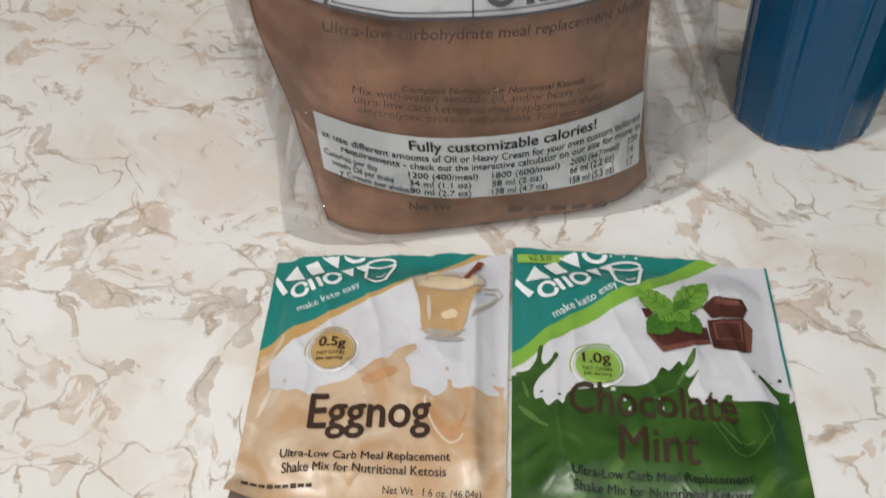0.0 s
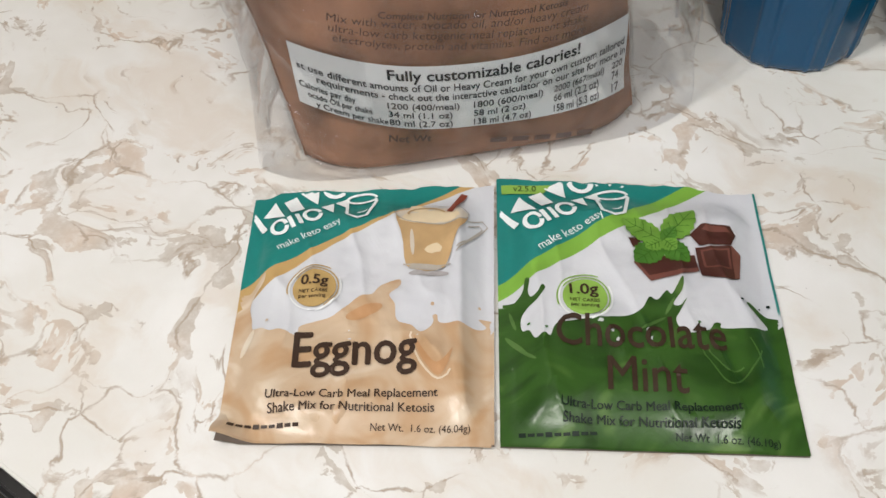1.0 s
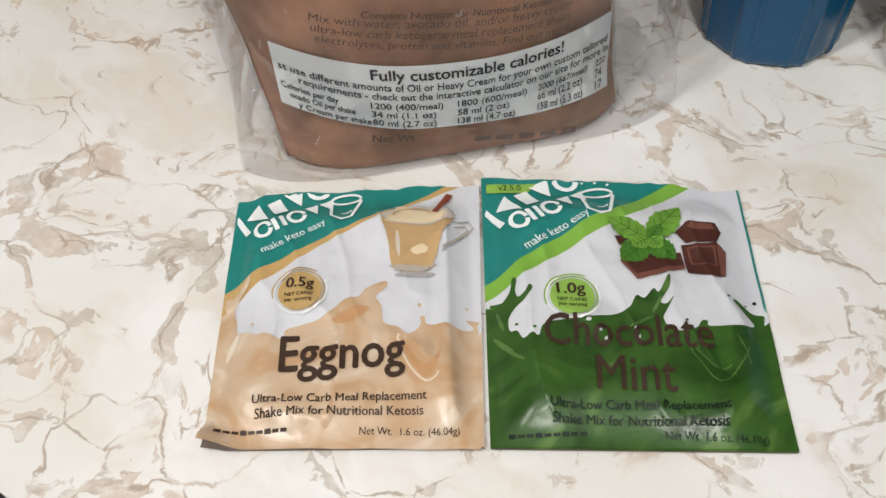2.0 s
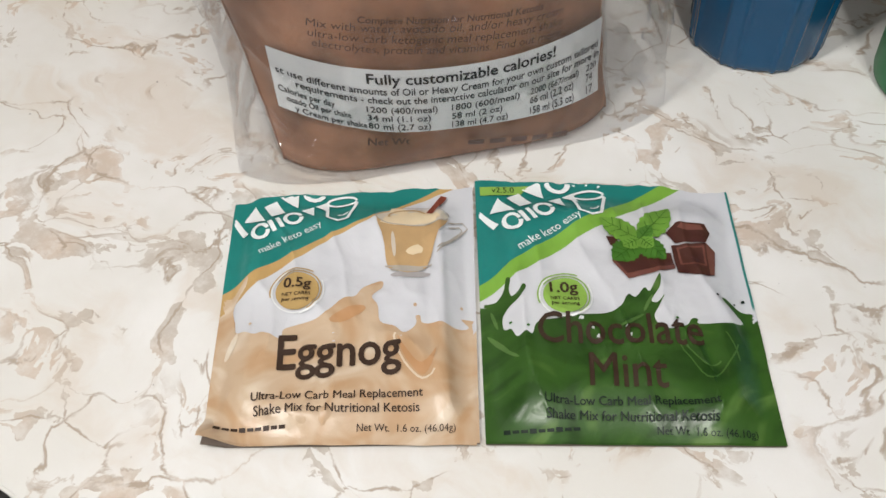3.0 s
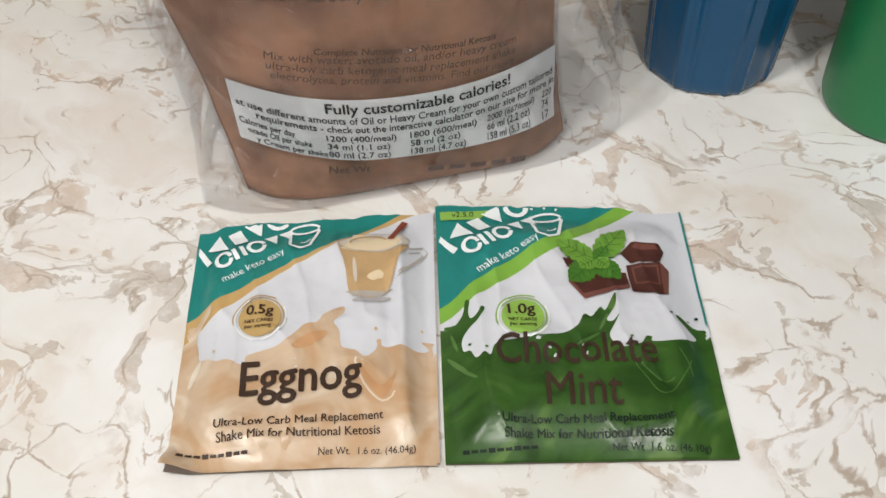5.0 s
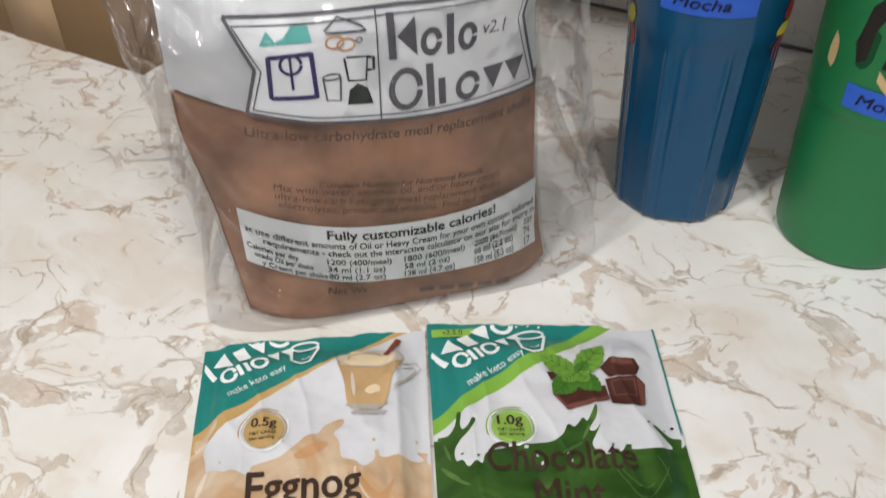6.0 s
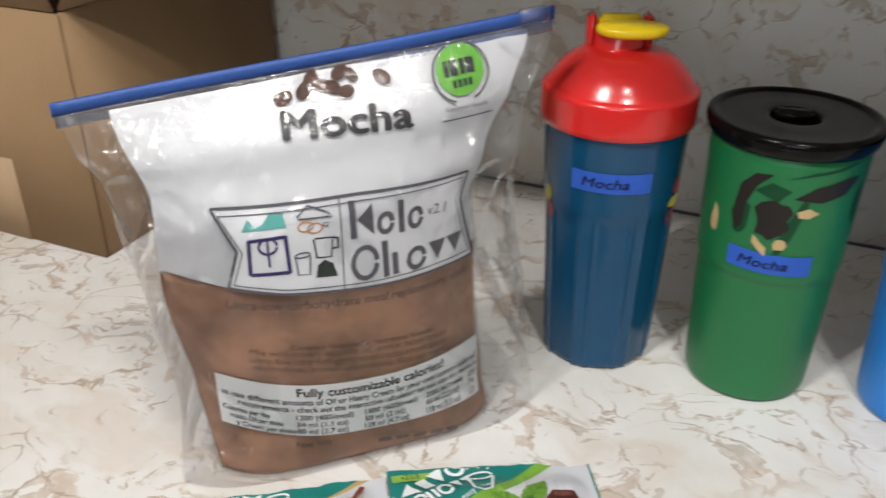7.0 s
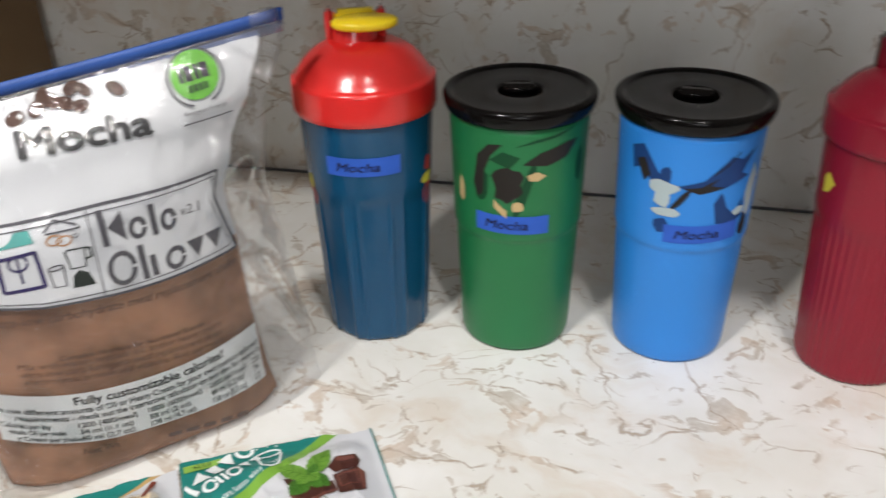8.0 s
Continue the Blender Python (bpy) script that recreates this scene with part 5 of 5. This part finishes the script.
def tumbler(name, label, at, wall, turn):
    root = thing(name, label, "tumbler", "drinking tumblers", at)
    prof = [(0.0, 0.0015), (0.034, 0.0015), (0.0365, 0.0), (0.0385, 0.0002), (0.0403, 0.0018), (0.0412, 0.005)]
    prof += [(table_at(TUMBLER_WALL, 0.005 + 0.0895 * i / 14), 0.005 + 0.0895 * i / 14) for i in range(1, 15)]
    prof += [(0.0449, 0.0965), (0.0456, 0.0978), (0.0461, 0.0995)]
    prof += [(table_at(TUMBLER_WALL, 0.102 + 0.083 * i / 10), 0.102 + 0.083 * i / 10) for i in range(11)]
    prof += [(0.0470, 0.1852), (0.0448, 0.17), (0.0425, 0.10), (0.0395, 0.006), (0.0, 0.005)]
    part("cup", lathe_bm(prof, 84), wall, root)
    lid = lathe_bm([(0.0, 0.1865), (0.0468, 0.1865), (0.0490, 0.1832), (0.0502, 0.1828), (0.0514, 0.1842), (0.0524, 0.1870), (0.0531, 0.1900), (0.0532, 0.1926), (0.0522, 0.1946), (0.0500, 0.1953), (0.0478, 0.1948), (0.0464, 0.1940), (0.0456, 0.1934),
                    (0.0440, 0.1932), (0.0300, 0.1931), (0.0180, 0.1932), (0.0160, 0.1930), (0.0152, 0.1920), (0.0146, 0.1895), (0.0140, 0.1878), (0.0132, 0.1876), (0.0, 0.1874)], 84)
    lid_ob = part("lid", lid, BLACK_LID, root, "shiny black flat lid with a rolled rim")
    tab = box_bm(-0.0115, 0.0115, 0.0020, 0.0120, 0.1877, 0.1946, 0.0016)
    bmesh.ops.transform(tab, matrix=pose(0, 0, 0, 0, 0, turn), verts=tab.verts[:])
    part("pull_tab", tab, BLACK_LID, lid_ob)
    return root, round_lay(TUMBLER_WALL)


green, lay = tumbler("green_tumbler", "green plastic tumbler with a black lid and blue tape label", (0.2621, 0.2239, 0), GREEN_CUP, -20)
# abstract patches in place of the printed picture
for pts, ink, lift in (
        ([(-152, 0.142), (-148, 0.162), (-138, 0.171), (-126, 0.172), (-136, 0.163), (-142, 0.150), (-143, 0.134), (-149, 0.130)], PATCH_DARK, 0.0003),
        (ellipse(-122, 0.143, 13, 0.0130, 0, 16, 0.45, 1), PATCH_DARK, 0.0004),
        ([(-137, 0.160), (-126, 0.167), (-112, 0.163), (-120, 0.155)], PATCH_DKGREEN, 0.0004),
        (band([(-133, 0.128), (-128, 0.124), (-122, 0.120)], 0.006), PATCH_TAN, 0.0006),
        (ellipse(-113, 0.126, 4.5, 0.0040, 0, 8, 0.5, 5), PATCH_TAN, 0.0006),
        ([(-106, 0.150), (-98, 0.1525), (-90, 0.149), (-97, 0.1455), (-104, 0.146)], PATCH_TAN, 0.0006),
        ([(-110, 0.158), (-96, 0.166), (-72, 0.171), (-60, 0.171), (-72, 0.160), (-90, 0.156)], PATCH_DARK, 0.0004),
        ([(-118, 0.170), (-100, 0.1735), (-80, 0.176), (-62, 0.181), (-80, 0.1782), (-100, 0.1755)], PATCH_DKGREEN, 0.0003),
        (ellipse(-108, 0.137, 10, 0.011, 0.002, 12, 0.3, 7), PATCH_DKGREEN, 0.0002),
        (ellipse(-145, 0.141, 7, 0.013, 0, 12, 0.3, 8), PATCH_DKGREEN, 0.0002),
        (ellipse(-168, 0.131, 4, 0.010, 0, 10, 0.3, 9), PATCH_TAN, 0.0004),
        (ellipse(-54, 0.150, 5, 0.014, 0, 10, 0.3, 10), PATCH_DKGREEN, 0.0004)):
    wrap("printed_patch", pts, lay, ink, green, lift)
tape_label(green, lay, -150, -86, 0.1055, 0.1195, lean=-0.001)

blue, lay = tumbler("blue_tumbler", "bright blue plastic tumbler with a black lid and tape label", (0.3661, 0.1706, 0), BLUE_CUP, -35)
for pts, ink, lift in (
        ([(-172, 0.168), (-160, 0.172), (-150, 0.160), (-142, 0.150), (-150, 0.146), (-160, 0.156), (-170, 0.152)], PATCH_NAVY, 0.0003),
        (ellipse(-140, 0.152, 5, 0.008, 0, 10, 0.3, 1), PATCH_NAVY, 0.0004),
        (ellipse(-141, 0.145, 12, 0.0050, 0.0, 14, 0.3, 2), PATCH_PALE, 0.0006),
        (ellipse(-141, 0.138, 7, 0.0075, 0, 12, 0.3, 3), PATCH_PALE, 0.0007),
        (ellipse(-136, 0.1275, 12, 0.0036, 0, 12, 0.35, 4), PATCH_PALE, 0.0006),
        ([(-130, 0.147), (-110, 0.152), (-90, 0.168), (-80, 0.165), (-66, 0.172), (-78, 0.155), (-70, 0.152), (-92, 0.146), (-112, 0.143)], PATCH_NAVY, 0.0003),
        ([(-100, 0.135), (-94, 0.143), (-88, 0.131), (-80, 0.125), (-72, 0.136), (-70, 0.122), (-84, 0.116), (-96, 0.120)], PATCH_NAVY, 0.0003),
        (ellipse(-76, 0.127, 6, 0.0032, 0, 10, 0.5, 6), PATCH_PALE, 0.0006),
        ([(-126, 0.146), (-112, 0.1475), (-98, 0.154), (-104, 0.1485), (-92, 0.1465), (-112, 0.1425)], PATCH_DARK, 0.0005),
        (band([(-84, 0.171), (-92, 0.163), (-104, 0.156)], 0.0014), PATCH_DARK, 0.0006),
        ([(-166, 0.160), (-158, 0.163), (-152, 0.152), (-158, 0.146)], PATCH_DARK, 0.0005),
        (ellipse(-128, 0.136, 9, 0.0034, 0.001, 9, 0.6, 12), PATCH_DARK, 0.0005),
        (ellipse(-140, 0.1165, 7, 0.0060, 0, 10, 0.3, 7), PATCH_NAVY, 0.0003),
        (ellipse(-63, 0.138, 6, 0.020, 0, 12, 0.3, 8), PATCH_PALE, 0.0004),
        (ellipse(-66, 0.114, 5, 0.009, 0, 10, 0.3, 9), PATCH_DARK, 0.0005)):
    wrap("printed_patch", pts, lay, ink, blue, lift)
tape_label(blue, lay, -137, -74, 0.1045, 0.1180, lean=0.002)

SHAKER_WALL = [(0.0, 0.0365), (0.006, 0.0385), (0.06, 0.0410), (0.118, 0.0432), (0.128, 0.0452), (0.19, 0.0478)]


def shaker(name, label, at, wall, lid_mat, flap_mat, face, tape, ribs=0):
    """A shaker: eight panelled flutes or fine ribs below, round above, a screw lid with a dome, and a flip spout."""
    root = thing(name, label, "shaker", "shaker bottles", at)

    def fluted(a, r, z):
        k = smooth01((0.128 - z) / 0.014)
        w = (a - radians(face) + math.pi / 8) % (math.pi / 4) - math.pi / 8
        octa = 1 + 0.20 * (math.cos(math.pi / 8) / math.cos(w) * 1.035 - 1)
        rib = 0.0011 * math.exp(-((abs(w) - 0.28) / 0.040) ** 2) - 0.0005 * (abs(w) < 0.25)
        if ribs:
            rib = 0.00045 * math.cos(ribs * a)
        return r * (1 - k) + (r * min(octa, 1.02) + rib) * k

    prof = [(0.0, 0.001), (0.033, 0.001), (0.0352, 0.0), (0.0372, 0.0012), (0.0382, 0.004)]
    prof += [(table_at(SHAKER_WALL, 0.006 + 0.183 * i / 36), 0.006 + 0.183 * i / 36) for i in range(37)]
    prof += [(0.0455, 0.19), (0.041, 0.10), (0.036, 0.006), (0.0, 0.005)]
    part("cup", lathe_bm(prof, 288, fluted), wall, root)
    lid = lathe_bm([(0.0, 0.1865), (0.0482, 0.1865), (0.0485, 0.1812), (0.0496, 0.1806), (0.0506, 0.1815), (0.0508, 0.1850), (0.0508, 0.2010), (0.0507, 0.2022), (0.0498, 0.2036), (0.0484, 0.2042), (0.0474, 0.2052),
                    (0.0452, 0.2086), (0.0420, 0.2130), (0.0382, 0.2172), (0.0338, 0.2208), (0.0285, 0.2238), (0.0220, 0.2260), (0.0110, 0.2272), (0.0, 0.2274)], 96)
    lid_ob = part("lid", lid, lid_mat, root, "glossy domed screw lid")
    a = radians(face)
    turned = pose(0, 0, 0, 0, 0, face + 90)
    # spout tower with two lugs, and the flip tongue between them
    spout = lathe_bm([(0.0168, 0.2235), (0.0156, 0.2280), (0.0150, 0.2345), (0.0140, 0.2362), (0.0, 0.2366)], 40)
    bmesh.ops.translate(spout, vec=(-0.004, 0.004, 0), verts=spout.verts[:])
    bmesh.ops.transform(spout, matrix=turned, verts=spout.verts[:])
    part("spout", spout, lid_mat, lid_ob)
    for x in (-0.0205, 0.0150):
        lug = box_bm(x - 0.0032, x + 0.0026, 0.002, 0.020, 0.215, 0.2455, 0.0022)
        bmesh.ops.transform(lug, matrix=turned, verts=lug.verts[:])
        part("lug", lug, lid_mat, lid_ob)
    hood = box_bm(-0.0178, 0.0123, 0.0045, 0.0185, 0.219, 0.2350, 0.0015)
    bmesh.ops.transform(hood, matrix=turned, verts=hood.verts[:])
    part("hood", hood, lid_mat, lid_ob)
    hinge = box_bm(-0.0176, 0.0121, 0.005, 0.018, 0.2340, 0.2442, 0.0028)
    bmesh.ops.transform(hinge, matrix=turned, verts=hinge.verts[:])
    cap = part("flip_cap", hinge, flap_mat, lid_ob)
    tongue = lathe_bm([(0.0, 0.0), (0.0205, 0.0), (0.0222, 0.0014), (0.0224, 0.0042), (0.0208, 0.0056), (0.0, 0.0062)], 48)
    for v in tongue.verts:
        v.co.y *= 0.56
    bmesh.ops.transform(tongue, matrix=turned @ pose(0.0030, -0.0060, 0.2364, 4, 0, 0), verts=tongue.verts[:])
    part("tongue", tongue, flap_mat, cap)
    lay = round_lay([(z, r + 0.0001) for z, r in SHAKER_WALL])
    tape_label(root, lay, *tape)
    return root, lay


navy, lay = shaker("shaker_bottle", "deep blue shaker bottle with a red lid and yellow flip cap", (0.1640, 0.2705, 0), NAVY_CUP, RED_LID, YELLOW, -102.0, (-141, -76, 0.1445, 0.1585))
for pts, ink, lift in (
        (ellipse(-42, 0.131, 9, 0.0045, 0.0, 12, 0.4, 1), PATCH_YELLOW, 0.0004),
        (ellipse(-38, 0.118, 8, 0.0105, 0, 12, 0.3, 2), PATCH_RED, 0.0003),
        (ellipse(-40, 0.142, 7, 0.0060, 0, 12, 0.3, 3), PATCH_RED, 0.0003),
        (ellipse(-170, 0.132, 6, 0.0060, 0, 10, 0.3, 4), PATCH_YELLOW, 0.0004),
        (ellipse(-172, 0.120, 6, 0.0080, 0, 10, 0.3, 5), PATCH_RED, 0.0003)):
    wrap("printed_patch", pts, lay, ink, navy, lift)
wine, lay = shaker("red_shaker_bottle", "dark red shaker bottle with a dark red lid", (0.4765, 0.0985, 0), DARK_RED, DARK_RED, BLACK_LID, -117.0, (-112, -60, 0.1300, 0.1440), 48)
for ob in wine.children:
    ob.matrix_basis = Matrix.Diagonal((1, 1, 0.965, 1))
for pts, ink, lift in (([(-196, 0.1490), (-190, 0.1540), (-182, 0.1475), (-188, 0.1400), (-196, 0.1375)], PATCH_YELLOW, 0.0005),):
    wrap("printed_patch", pts, lay, ink, wine, lift)
